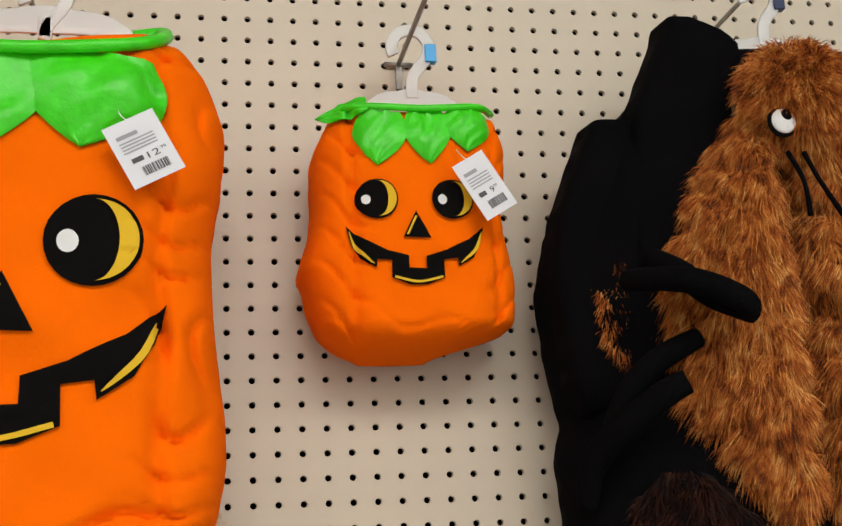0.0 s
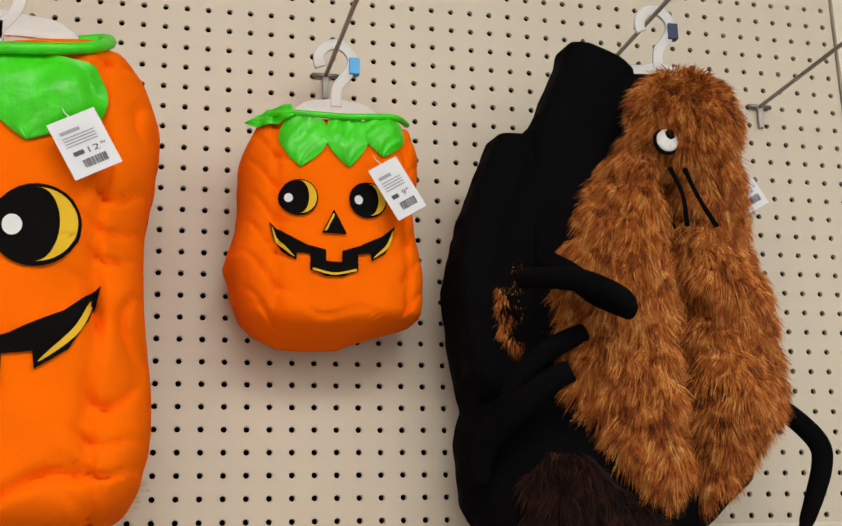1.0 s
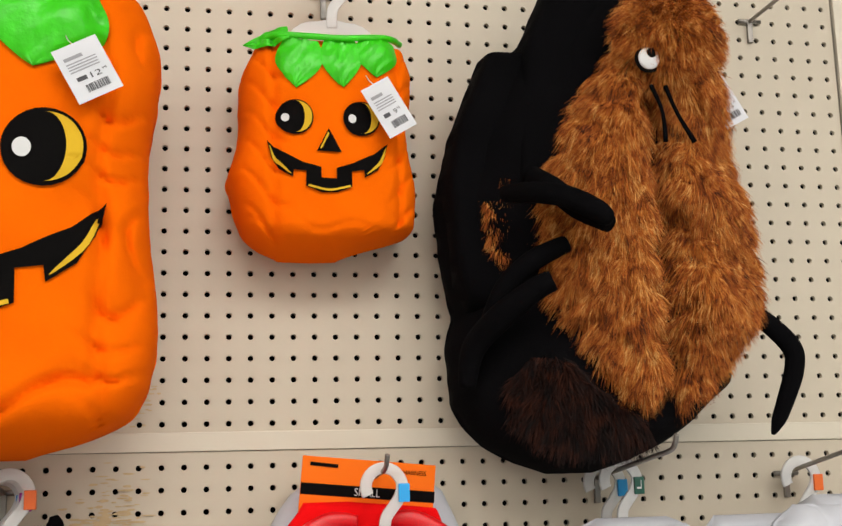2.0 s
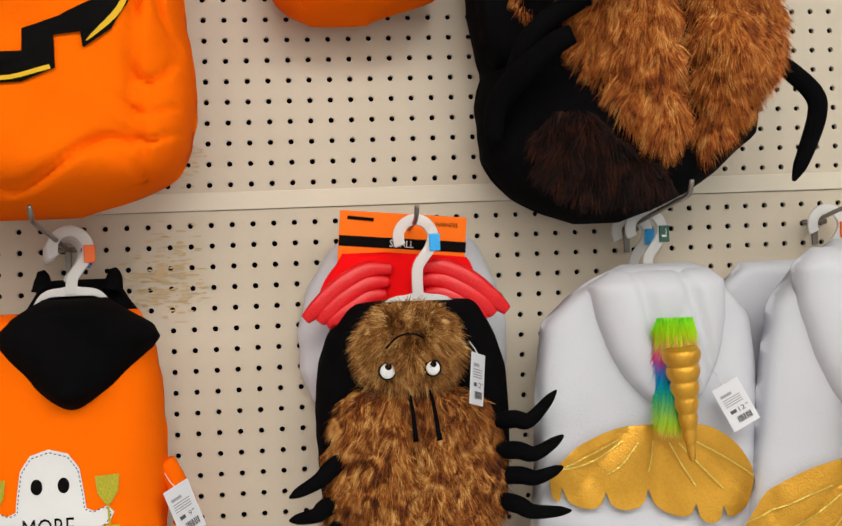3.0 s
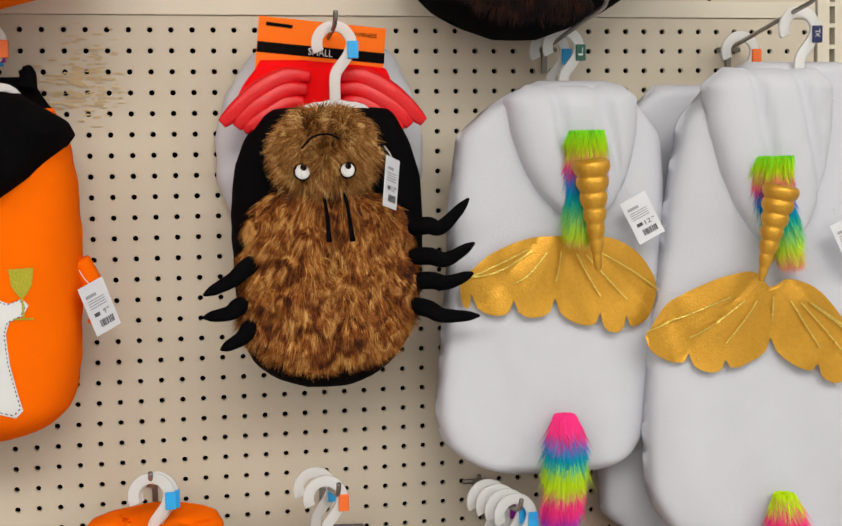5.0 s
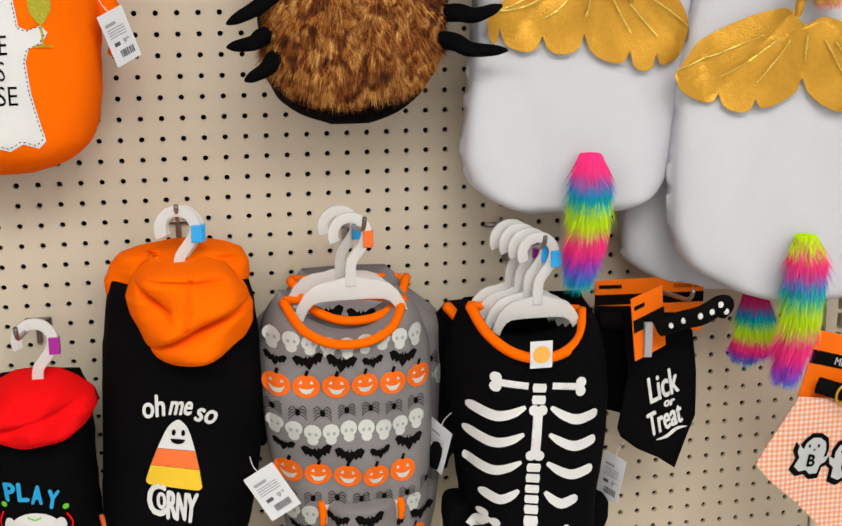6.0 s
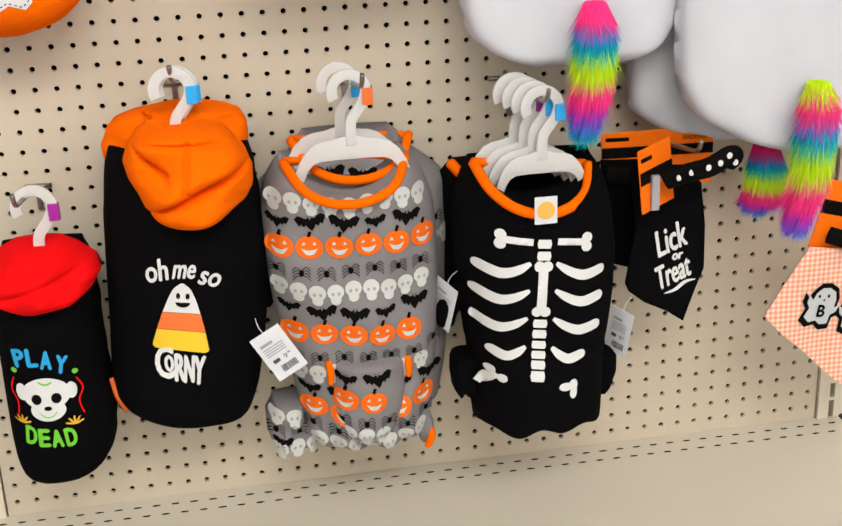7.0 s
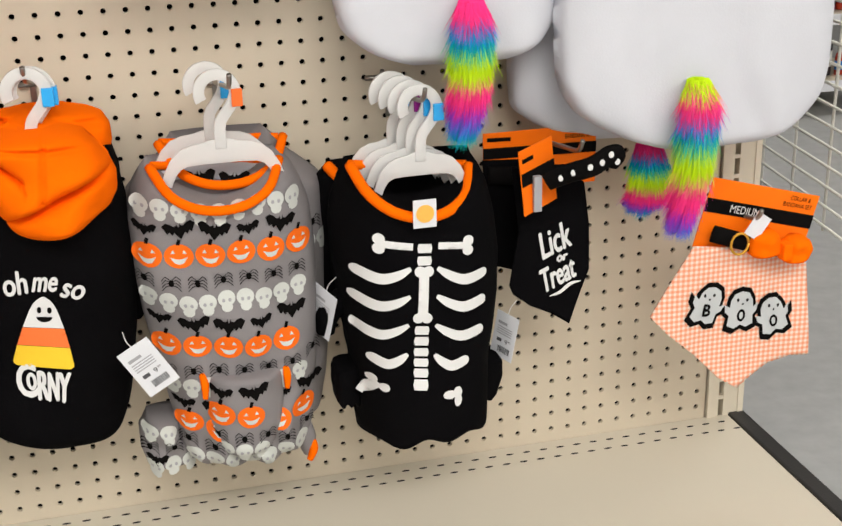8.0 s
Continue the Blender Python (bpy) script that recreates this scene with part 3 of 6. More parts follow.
def price_tag(x, y, z, deg, yaw=0.0, price="12", w=0.034, h=0.052):
    """A hanging price card, printed, on a thin plastic loop. x, z: its middle."""
    ob = tagged(new("price_tag"), "white price tag card with barcode hanging on a plastic loop", "price tag", "price tags on the costumes")
    flat = lambda a, b: np.zeros_like(np.asarray(a, float))
    bm = box(-w / 2, w / 2, -0.0004, 0.0004, -h / 2, h / 2)
    c = part("card", bm, CARD, ob)
    bars = [[(-w * 0.36, h * 0.30), (w * 0.05, h * 0.30), (w * 0.05, h * 0.24), (-w * 0.36, h * 0.24)]]
    for k in range(4):
        bars.append([(-w * 0.36, h * (0.19 - 0.05 * k)), (w * 0.3, h * (0.19 - 0.05 * k)), (w * 0.3, h * (0.17 - 0.05 * k)), (-w * 0.36, h * (0.17 - 0.05 * k))])
    part("small_print", shapes(bars, flat, 0.0009, 0.05), GREYINK, c)
    code, p = [], -w * 0.2
    rr = random.Random(3)
    while p < w * 0.3:
        q = rr.choice((0.0005, 0.001, 0.0014))
        code.append([(p, -h * 0.24), (p + q, -h * 0.24), (p + q, -h * 0.38), (p, -h * 0.38)])
        p += q + rr.choice((0.0005, 0.0009))
    code.append([(-w * 0.3, -h * 0.075), (-w * 0.08, -h * 0.075), (-w * 0.08, -h * 0.15), (-w * 0.3, -h * 0.15)])
    part("barcode", shapes(code, flat, 0.0009, 0.05), TAG_INK, c)
    part("price", word(price, w * 0.12, -h * 0.115, w * 0.115 * len(price), h * 0.10, flat, 0.0009), TAG_INK, c)
    part("price_cents", word("99", w * (0.12 + 0.075 * len(price) + 0.06), -h * 0.085, w * 0.10, h * 0.045, flat, 0.0009), TAG_INK, c)
    part("loop", tube([(0, 0, h * 0.46), (-0.002, 0.004, h * 0.6), (0, 0.012, h * 0.75)], [0.0006], 8, 6), PLASTIC, ob)
    ob.matrix_basis = pose(x, y, z, 0, 0, yaw) @ pose(0, 0, 0, 0, deg, 0)
    return ob


HOOKS_UP, HOOKS_MID = 1.905, 1.2985
for hx, hz, up in ((-0.19, HOOKS_UP, 0.0), (0.193, HOOKS_UP, 0.0), (0.571, HOOKS_UP + 0.0508, 0.0), (0.777, HOOKS_UP, 0.0), (-0.171, HOOKS_MID, 0.03), (0.235, HOOKS_MID, 0.02), (0.523, HOOKS_MID, 0.035), (0.777, HOOKS_MID, 0.05),
                   (0.013, 0.762, 0.045), (0.222, 0.747, 0.045), (0.435, 0.718, 0.040), (-0.165, 0.645, 0.045), (0.618, 0.645, 0.04), (0.855, 0.535, 0.04)):
    peg_hook(hx, hz, {0.235: 0.15, 0.013: 0.145, 0.222: 0.19, 0.435: 0.19}.get(hx, 0.25 if hz > 0.7 else 0.20), up * 0.75)
peg_hook(0.423, 0.738, 0.03)


# ---- pumpkin costumes ----
def jack_face(ob, cx, ze, s, fn, lines=0.0024):
    """The embroidered face: round eyes with yellow crescents, nose and a toothed grin."""
    black, yel, wht = [], [], []
    for ex in (-0.077, 0.077):
        x = cx + ex * s
        black.append(disc(x, ze, 0.043 * s, 0.042 * s))
        arc = [radians(d) for d in range(-96, 97, 8)]
        out = [(x + (0.002 + 0.0375 * math.cos(q)) * s, ze + 0.0375 * math.sin(q) * s) for q in arc]
        inn = [(x + (0.001 + 0.0215 * math.cos(q)) * s, ze + 0.0375 * math.sin(q) * s) for q in arc]
        yel.append(out + inn[::-1])
        wht.append(disc(x - 0.022 * s, ze - 0.001, 0.0095 * s, 0.0105 * s, 16))
    nose = [(0.0, -0.026), (0.029, -0.082), (-0.027, -0.080)]
    black.append([(cx + a * s, ze + b * s) for a, b in nose])
    yel.append([(cx + a * s, ze + b * s) for a, b in ((-0.002, -0.036), (0.001, -0.040), (-0.017, -0.076), (-0.021, -0.075))])
    up = [(0.140, -0.054), (0.106, -0.083), (0.058, -0.107), (0.018, -0.118), (0.018, -0.143), (-0.018, -0.143), (-0.018, -0.118), (-0.058, -0.107), (-0.106, -0.083), (-0.140, -0.054)]
    lo = [(-0.130, -0.092), (-0.113, -0.122), (-0.082, -0.141), (-0.080, -0.124), (-0.052, -0.127), (-0.053, -0.163), (-0.018, -0.177), (0.018, -0.177), (0.053, -0.163), (0.052, -0.127), (0.080, -0.124), (0.082, -0.141), (0.113, -0.122), (0.130, -0.092)]
    black.append([(cx + a * s, ze + b * s) for a, b in up + lo])
    for g in (1, -1):
        yel.append([(cx + a * s, ze + b * s) for a, b in stroke([(g * 0.134, -0.066), (g * 0.119, -0.104), (g * 0.086, -0.134)], 0.007, 10, True)])
    yel.append([(cx + a * s, ze + b * s) for a, b in stroke([(-0.048, -0.162), (0.0, -0.172), (0.048, -0.162)], 0.005, 10)])
    for name, lp in zip(("eye", "eye", "nose", "mouth"), black):
        part(name, shapes([lp], fn, 0.0034, 0.006), BLACK_INK, ob, "black felt " + name)
    for lp in yel:
        part("felt_highlight", shapes([lp], fn, 0.0054, 0.006), YELLOW, ob, "yellow felt highlight")
    for lp in wht:
        part("eye_glint", shapes([lp], fn, 0.0054, 0.006), WHITE_INK, ob, "white embroidered glint")


def leaf(x, z, w, h, fn, off, deg=0.0, belly=0.006):
    """A stuffed satin leaf that hangs from (x, z)."""
    nu, nv = 13, 17
    v, f = [], []
    c, sn = math.cos(radians(deg)), math.sin(radians(deg))
    for side in (0, 1):
        for i in range(nv):
            t = i / (nv - 1)
            wd = w / 2 * (0.62 + 0.55 * math.sin(math.pi * min(t * 0.9 + 0.12, 1))) * (1 - t ** 4) ** 0.8
            for j in range(nu):
                u = 2 * j / (nu - 1) - 1
                a, b = u * wd, -t * h
                px, pz = x + a * c - b * sn, z + a * sn + b * c
                puff = belly * (1 - u * u) * math.sin(math.pi * min(max(t, 0.05), 0.97)) ** 0.6
                puff += 0.0018 * math.sin(9 * u + 14 * t) * (1 - u * u) - 0.003 * math.exp(-(u / 0.12) ** 2) * (1 - t)
                y = float(fn(px, pz)) - off - (puff if side == 0 else -0.001)
                v.append((px, y, pz))
    n = nu * nv
    for i in range(nv - 1):
        for j in range(nu - 1):
            a = i * nu + j
            f.append((a, a + nu, a + nu + 1, a + 1))
            f.append((n + a, n + a + 1, n + a + nu + 1, n + a + nu))
    return pydata("leaf", v, f)


def clamped(cl):
    """The front of a garment, held level beyond its edges."""
    def fn(x, z):
        z = np.clip(z, cl.zz[0] + 0.012, cl.zz[-1] - 0.012)
        l, r = cl.span(z)
        m = (r - l) * 0.03
        return cl.front(np.clip(x, l + m, r - m), z)
    return fn


def big_seams(x, z):
    d = np.minimum(np.abs(x + 0.062 + 0.004 * np.sin(z * 40)), np.abs(x + 0.316))
    outer = (x > -0.064) | (x < -0.316)
    low = np.clip((1.50 - z) / 0.07, 0, 1)
    puff = 0.010 * np.exp(-(d / 0.006) ** 2)
    puck = valleys(z * 48 + 2.2 * np.sin(z * 31) + x * 14 + 0.7 * np.sin(x * 90)) * np.exp(-(d / np.where(outer, 0.050, 0.022)) ** 2) * np.where(outer, 0.022, 0.012)
    fold = 0.022 * valleys(z * 26 + x * 9 + 1.2 * np.sin(x * 22), 8) * low * (x < -0.066)
    return puff + puck + fold + 0.003 * np.sin(40 * x - 25 * z + 2 * np.sin(22 * z))


def sym(rows, cx):
    return [(z, 2 * cx - r, r) for z, r in rows]


bp = hold("pumpkin_costume", 0, 0, 0, "large puffy orange pumpkin costume with green leaf collar", "costume", "pumpkin costumes")
BPC = Cloth(sym([(1.850, -0.085), (1.828, -0.046), (1.799, -0.022), (1.753, -0.005), (1.706, -0.010), (1.649, -0.019), (1.60, -0.018), (1.562, -0.016), (1.487, -0.007), (1.446, -0.006), (1.395, -0.015), (1.366, -0.034), (1.345, -0.080), (1.330, -0.15)], -0.190),
            -0.11, -0.250, 2, 0.0035, 34, 30, 4.6, 0.06, big_seams, dip=0.045)
part("plush_body", BPC.mesh(80, 120), ORANGE, bp)
jack_face(bp, -0.190, 1.627, 0.945, clamped(BPC))
bfn = clamped(BPC)
for x, z, w, h, dg in ((-0.115, 1.796, 0.110, 0.088, -10), (-0.216, 1.794, 0.096, 0.090, 6), (-0.294, 1.797, 0.088, 0.086, 4)):
    part("leaf", leaf(x, z, w, h, bfn, 0.004, dg, 0.009), GREEN, bp, "shiny green satin leaf")
part("collar_band", tube([(-0.325, -0.19, 1.846), (-0.31, -0.238, 1.822), (-0.27, -0.257, 1.802), (-0.19, -0.260, 1.795), (-0.11, -0.258, 1.800), (-0.074, -0.245, 1.810), (-0.060, -0.21, 1.832), (-0.066, -0.18, 1.848), (-0.090, -0.175, 1.846)], [0.0055, 0.006, 0.006, 0.0065, 0.008], 40, 8), GREEN, bp, "green satin collar binding")
part("back_collar", tube([(-0.30, -0.12, 1.836), (-0.19, -0.115, 1.842), (-0.14, -0.12, 1.842), (-0.110, -0.13, 1.832)], [0.0055], 24, 8), GREEN, bp, "green satin collar binding")
part("back_panel", Cloth(sym([(1.842, -0.10), (1.825, -0.085), (1.80, -0.08), (1.75, -0.09)], -0.19), -0.08, -0.115, 3, 0.002).mesh(30, 24), ORANGE, bp)
hanger(-0.172, -0.165, HOOKS_UP, None, 0.19, 0.040, arm=0.050)
price_tag(-0.077, -0.272, 1.701, -29, 6, "12", 0.047, 0.058)

sp = hold("pumpkin_costume", 0, 0, 0, "small puffy orange pumpkin costume with green leaf collar", "costume", "pumpkin costumes")


def small_seams(x, z):
    d = np.minimum(np.abs(x - 0.118), np.abs(x - 0.262))
    outer = (x < 0.118) | (x > 0.262)
    return 0.007 * np.exp(-(d / 0.004) ** 2) + 0.012 * valleys(z * 85 + 2 * np.sin(x * 60)) * np.exp(-(d / np.where(outer, 0.035, 0.012)) ** 2) \
        + 0.005 * valleys(z * 60 + x * 30 + np.sin(x * 50), 8) * np.clip((1.63 - z) / 0.05, 0, 1)


SPC = Cloth([(1.812, 0.106, 0.268), (1.80, 0.099, 0.277), (1.772, 0.086, 0.286), (1.74, 0.083, 0.285), (1.705, 0.084, 0.278), (1.672, 0.077, 0.282), (1.645, 0.068, 0.288), (1.628, 0.074, 0.289), (1.600, 0.080, 0.287), (1.585, 0.086, 0.285), (1.577, 0.093, 0.262), (1.566, 0.106, 0.220), (1.556, 0.132, 0.195)],
            -0.045, -0.135, 4, 0.002, 60, 44, 3.6, 0.030, small_seams, dip=0.006)
part("plush_body", SPC.mesh(64, 84), ORANGE, sp)
sfn = clamped(SPC)
jack_face(sp, 0.1785, 1.704, 0.49, sfn)
for x, z, w, h, dg in ((0.149, 1.796, 0.046, 0.058, -6), (0.192, 1.797, 0.042, 0.056, 5), (0.236, 1.800, 0.046, 0.045, -1)):
    part("leaf", leaf(x, z, w, h, sfn, 0.003, dg, 0.005), GREEN, sp, "shiny green satin leaf")
part("side_leaf", leaf(0.134, 1.803, 0.017, 0.050, sfn, 0.008, -80, 0.003), GREEN, sp, "shiny green satin leaf")
part("collar_band", tube([(0.104, -0.10, 1.804), (0.125, -0.133, 1.801), (0.19, -0.140, 1.798), (0.245, -0.134, 1.803), (0.270, -0.10, 1.809)], [0.0038], 30, 8), GREEN, sp, "green satin collar binding")
hanger(0.193, -0.075, HOOKS_UP + 0.002, BLUE_TAB, 0.115, 0.076, arm=0.034)
price_tag(0.244, -0.158, 1.712, -30, -6, "9", 0.035, 0.064)

# ---- spider costumes ----
bs = hold("spider_costume", 0, 0, 0, "large brown furry spider costume on black fleece with dangling legs", "costume", "spider costumes")
BSC = Cloth([(1.872, 0.47, 0.585), (1.84, 0.44, 0.61), (1.785, 0.385, 0.636), (1.73, 0.355, 0.646), (1.68, 0.326, 0.655), (1.62, 0.312, 0.668), (1.56, 0.316, 0.682), (1.52, 0.322, 0.690), (1.485, 0.330, 0.684), (1.45, 0.320, 0.674), (1.405, 0.324, 0.668), (1.385, 0.324, 0.640), (1.36, 0.338, 0.612), (1.335, 0.362, 0.572), (1.316, 0.400, 0.53), (1.304, 0.440, 0.490)],
            -0.07, -0.175, 6, 0.004, 30, 22, 2.3, 0.05, crisp=True)
part("fleece_body", BSC.mesh(56, 90), BLACK, bs)
SLV = Cloth([(1.905, 0.452, 0.462), (1.900, 0.450, 0.476), (1.885, 0.446, 0.520), (1.872, 0.440, 0.535), (1.80, 0.408, 0.505), (1.74, 0.400, 0.48), (1.68, 0.392, 0.45), (1.60, 0.39, 0.43)], -0.115, -0.165, 7, 0.002, 30, 20, 6, 0.03, crisp=True, top=0.006)
part("sleeve", SLV.mesh(24, 50), BLACK, bs, "black fleece side panel")
SLV2 = Cloth([(1.796, 0.368, 0.385), (1.788, 0.365, 0.42), (1.70, 0.328, 0.42), (1.64, 0.314, 0.42), (1.52, 0.325, 0.41), (1.48, 0.34, 0.40)], -0.09, -0.145, 8, 0.002, 30, 20, 6, 0.03, crisp=True, top=0.006)
part("sleeve", SLV2.mesh(24, 50), BLACK, bs, "black fleece side panel")


def crease(x, z):
    cx = 0.544 + (1.7 - z) * 0.02
    return 0.075 * np.exp(-((x - cx) / 0.020) ** 2) + 0.012 * np.sin(50 * z + 20 * x) * (x > cx)


FURROWS = [(1.79, 0.505, 0.615), (1.74, 0.474, 0.636), (1.70, 0.450, 0.640), (1.66, 0.430, 0.644), (1.62, 0.420, 0.652), (1.57, 0.414, 0.664), (1.53, 0.416, 0.670), (1.50, 0.428, 0.668), (1.47, 0.446, 0.650), (1.44, 0.460, 0.626), (1.41, 0.482, 0.602), (1.39, 0.505, 0.582), (1.378, 0.525, 0.566)]
BFC = Cloth(FURROWS, -0.14, -0.225, 9, 0.004, 34, 26, 2.2, 0.05, crease)
part("fur_backing", BFC.mesh(48, 70), SKIN, bs)
part("fur", strands(BFC.front, FURROWS, 90000, 0.024, 0.0009, 11, (0, 0, -1), 0.42, 0.26), FUR, bs, "long brown orange and black plush fur")


class Ball:
    """A rounded head, seen from the front."""

    def __init__(self, x, y, z, rx, ry, rz):
        self.p = (x, y, z, rx, ry, rz)

    def front(self, a, b):
        x, y, z, rx, ry, rz = self.p
        q = np.clip(1 - ((np.asarray(a) - x) / rx) ** 2 - ((np.asarray(b) - z) / rz) ** 2, 0, 1)
        return y - ry * np.sqrt(q)

    def rows(self, k=0.96):
        x, y, z, rx, ry, rz = self.p
        return [(z + rz * k * math.sin(a), x - rx * k * math.cos(a), x + rx * k * math.cos(a)) for a in np.linspace(-1.5, 1.5, 15)]

    def mesh(self):
        x, y, z, rx, ry, rz = self.p
        bm = bmesh.new()
        bmesh.ops.create_uvsphere(bm, u_segments=28, v_segments=18, radius=1, matrix=Matrix.LocRotScale((x, y, z), None, (rx, ry, rz)))
        for q in bm.faces:
            q.smooth = True
        return bm


def googly(ob, x, z, r, fn, off, look_x, look_z):
    y = float(fn(x, z)) - off
    bm = bmesh.new()
    bmesh.ops.create_uvsphere(bm, u_segments=20, v_segments=12, radius=1, matrix=Matrix.LocRotScale((x, y, z), None, (r * 1.12, r * 0.3, r * 1.12)))
    eye = part("eye_rim", bm, BLACK_INK, ob, "black felt eye rim")
    bm = bmesh.new()
    bmesh.ops.create_uvsphere(bm, u_segments=20, v_segments=12, radius=1, matrix=Matrix.LocRotScale((x, y - r * 0.22, z), None, (r * 0.9, r * 0.3, r * 0.9)))
    part("eyeball", bm, WHITE_INK, eye, "white plastic eye")
    bm = bmesh.new()
    bmesh.ops.create_uvsphere(bm, u_segments=16, v_segments=10, radius=1, matrix=Matrix.LocRotScale((x + look_x * r, y - r * 0.42, z + look_z * r), None, (r * 0.42, r * 0.16, r * 0.46)))
    part("pupil", bm, BLACK_INK, eye, "black pupil")


HEAD = Ball(0.562, -0.185, 1.791, 0.059, 0.060, 0.058)
part("head", HEAD.mesh(), SKIN, bs)
part("head_fur", strands(HEAD.front, HEAD.rows(), 18000, 0.021, 0.0010, 12, (0, 0, -0.5), 0.8, 0.34), FUR, bs, "brown plush head fur")
googly(bs, 0.524, 1.754, 0.0140, HEAD.front, 0.026, 0.12, 0.35)
for x0, x1 in ((0.528, 0.532), (0.545, 0.566)):
    part("fang", tube([(x0, -0.232, 1.725), (x0 + 0.004, -0.248, 1.69), (x1, -0.252, 1.655)], [0.0026, 0.0022, 0.003], 14, 8), BLACK, bs, "thin black felt fang")
part("leg", tube([(0.365, -0.20, 1.605), (0.385, -0.24, 1.597), (0.41, -0.265, 1.587), (0.440, -0.28, 1.568), (0.452, -0.275, 1.556)], [0.010, 0.011, 0.0115, 0.012, 0.012, 0.012, 0.0115, 0.010, 0.002], 32, 12), BLACK, bs, "stuffed black fleece leg")
part("leg", tube([(0.452, -0.275, 1.557), (0.432, -0.24, 1.580), (0.415, -0.21, 1.61), (0.40, -0.18, 1.63)], [0.010, 0.012, 0.013], 22, 12), BLACK, bs, "stuffed black fleece leg")
part("leg", tube([(0.405, -0.225, 1.505), (0.385, -0.215, 1.495), (0.355, -0.19, 1.470), (0.333, -0.155, 1.44), (0.328, -0.14, 1.40)], [0.011, 0.013, 0.015, 0.014, 0.010], 26, 12), BLACK, bs, "stuffed black fleece leg")
part("leg", tube([(0.43, -0.20, 1.55), (0.39, -0.20, 1.53), (0.36, -0.19, 1.50), (0.345, -0.17, 1.46)], [0.010, 0.012, 0.012, 0.010], 22, 12), BLACK, bs, "stuffed black fleece leg")
part("leg", tube([(0.645, -0.16, 1.495), (0.672, -0.175, 1.470), (0.700, -0.18, 1.440), (0.703, -0.18, 1.415), (0.690, -0.175, 1.375), (0.675, -0.17, 1.340)], [0.008, 0.010, 0.0112, 0.0115, 0.0115, 0.0112, 0.011, 0.010, 0.0085, 0.002], 40, 12), BLACK, bs, "stuffed black fleece leg")
part("belly_fur", strands(lambda x, z: BSC.front(x, z), [(1.43, 0.40, 0.43), (1.40, 0.375, 0.46), (1.37, 0.375, 0.50), (1.345, 0.40, 0.53), (1.333, 0.43, 0.50)], 6000, 0.022, 0.0013, 13), FUR_DARK, bs, "dark brown plush belly fur")
part("side_fur", strands(lambda x, z: SLV2.front(x, z), [(1.655, 0.385, 0.398), (1.62, 0.362, 0.40), (1.58, 0.358, 0.392), (1.545, 0.375, 0.39)], 9000, 0.018, 0.0012, 14, (0, 0, -1), 0.45, 0.3), FUR, bs)
hanger(0.571, -0.135, HOOKS_UP + 0.0508, NAVY_TAB, 0.14, 0.078, arm=0.045)
price_tag(0.634, -0.195, 1.722, -28, -10, "12", 0.030, 0.058)

ss = hold("spider_costume", 0, 0, 0, "small brown furry spider costume with googly eyes and stuffed black legs", "costume", "spider costumes")
SSC = Cloth([(1.224, 0.165, 0.300), (1.212, 0.150, 0.311), (1.18, 0.128, 0.328), (1.14, 0.117, 0.340), (1.09, 0.114, 0.342), (1.04, 0.115, 0.341), (0.99, 0.118, 0.336), (0.95, 0.122, 0.325), (0.92, 0.137, 0.303), (0.902, 0.160, 0.28), (0.892, 0.190, 0.255), (0.888, 0.205, 0.24)],
            -0.085, -0.150, 15, 0.002, 34, 26, 2.4, 0.045)
part("fleece_body", SSC.mesh(48, 70), BLACK, ss)
SFR = [(1.13, 0.17, 0.262), (1.115, 0.152, 0.285), (1.10, 0.142, 0.305), (1.06, 0.132, 0.315), (1.01, 0.124, 0.318), (0.975, 0.127, 0.312), (0.957, 0.140, 0.298), (0.945, 0.157, 0.280), (0.934, 0.180, 0.258), (0.928, 0.20, 0.235)]
SFC = Cloth(SFR, -0.12, -0.185, 16, 0.004, 40, 34, 2.4, 0.04, lambda x, z: 0.012 * np.exp(-((x - 0.222) / 0.012) ** 2))
part("fur_backing", SFC.mesh(44, 60), SKIN, ss)
part("fur", strands(SFC.front, SFR, 62000, 0.020, 0.0008, 17, (0, 0, -1), 0.45, 0.28), FUR_GOLD, ss, "long brown orange and black plush fur")
SH = Ball(0.217, -0.155, 1.170, 0.054, 0.048, 0.048)
part("head", SH.mesh(), SKIN, ss)
part("head_fur", strands(SH.front, SH.rows(), 15000, 0.019, 0.0009, 18, (0, 0.0, -0.25), 0.8, 0.36), FUR_PALE, ss, "brown plush head fur")
googly(ss, 0.188, 1.147, 0.0090, SH.front, 0.017, 0.10, 0.50)
googly(ss, 0.237, 1.148, 0.0084, SH.front, 0.016, 0.05, 0.50)
part("frown", tube([(0.186, -0.222, 1.172), (0.198, -0.227, 1.184), (0.214, -0.229, 1.187), (0.226, -0.228, 1.182)], [0.0011], 14, 6), BLACK_INK, ss, "black stitched frown")
for x0, x1 in ((0.212, 0.215), (0.236, 0.241)):
    part("fang", tube([(x0, -0.190, 1.122), (x0 + 0.002, -0.205, 1.10), (x1, -0.212, 1.070)], [0.0022, 0.002, 0.0032], 12, 8), BLACK, ss, "thin black felt fang")
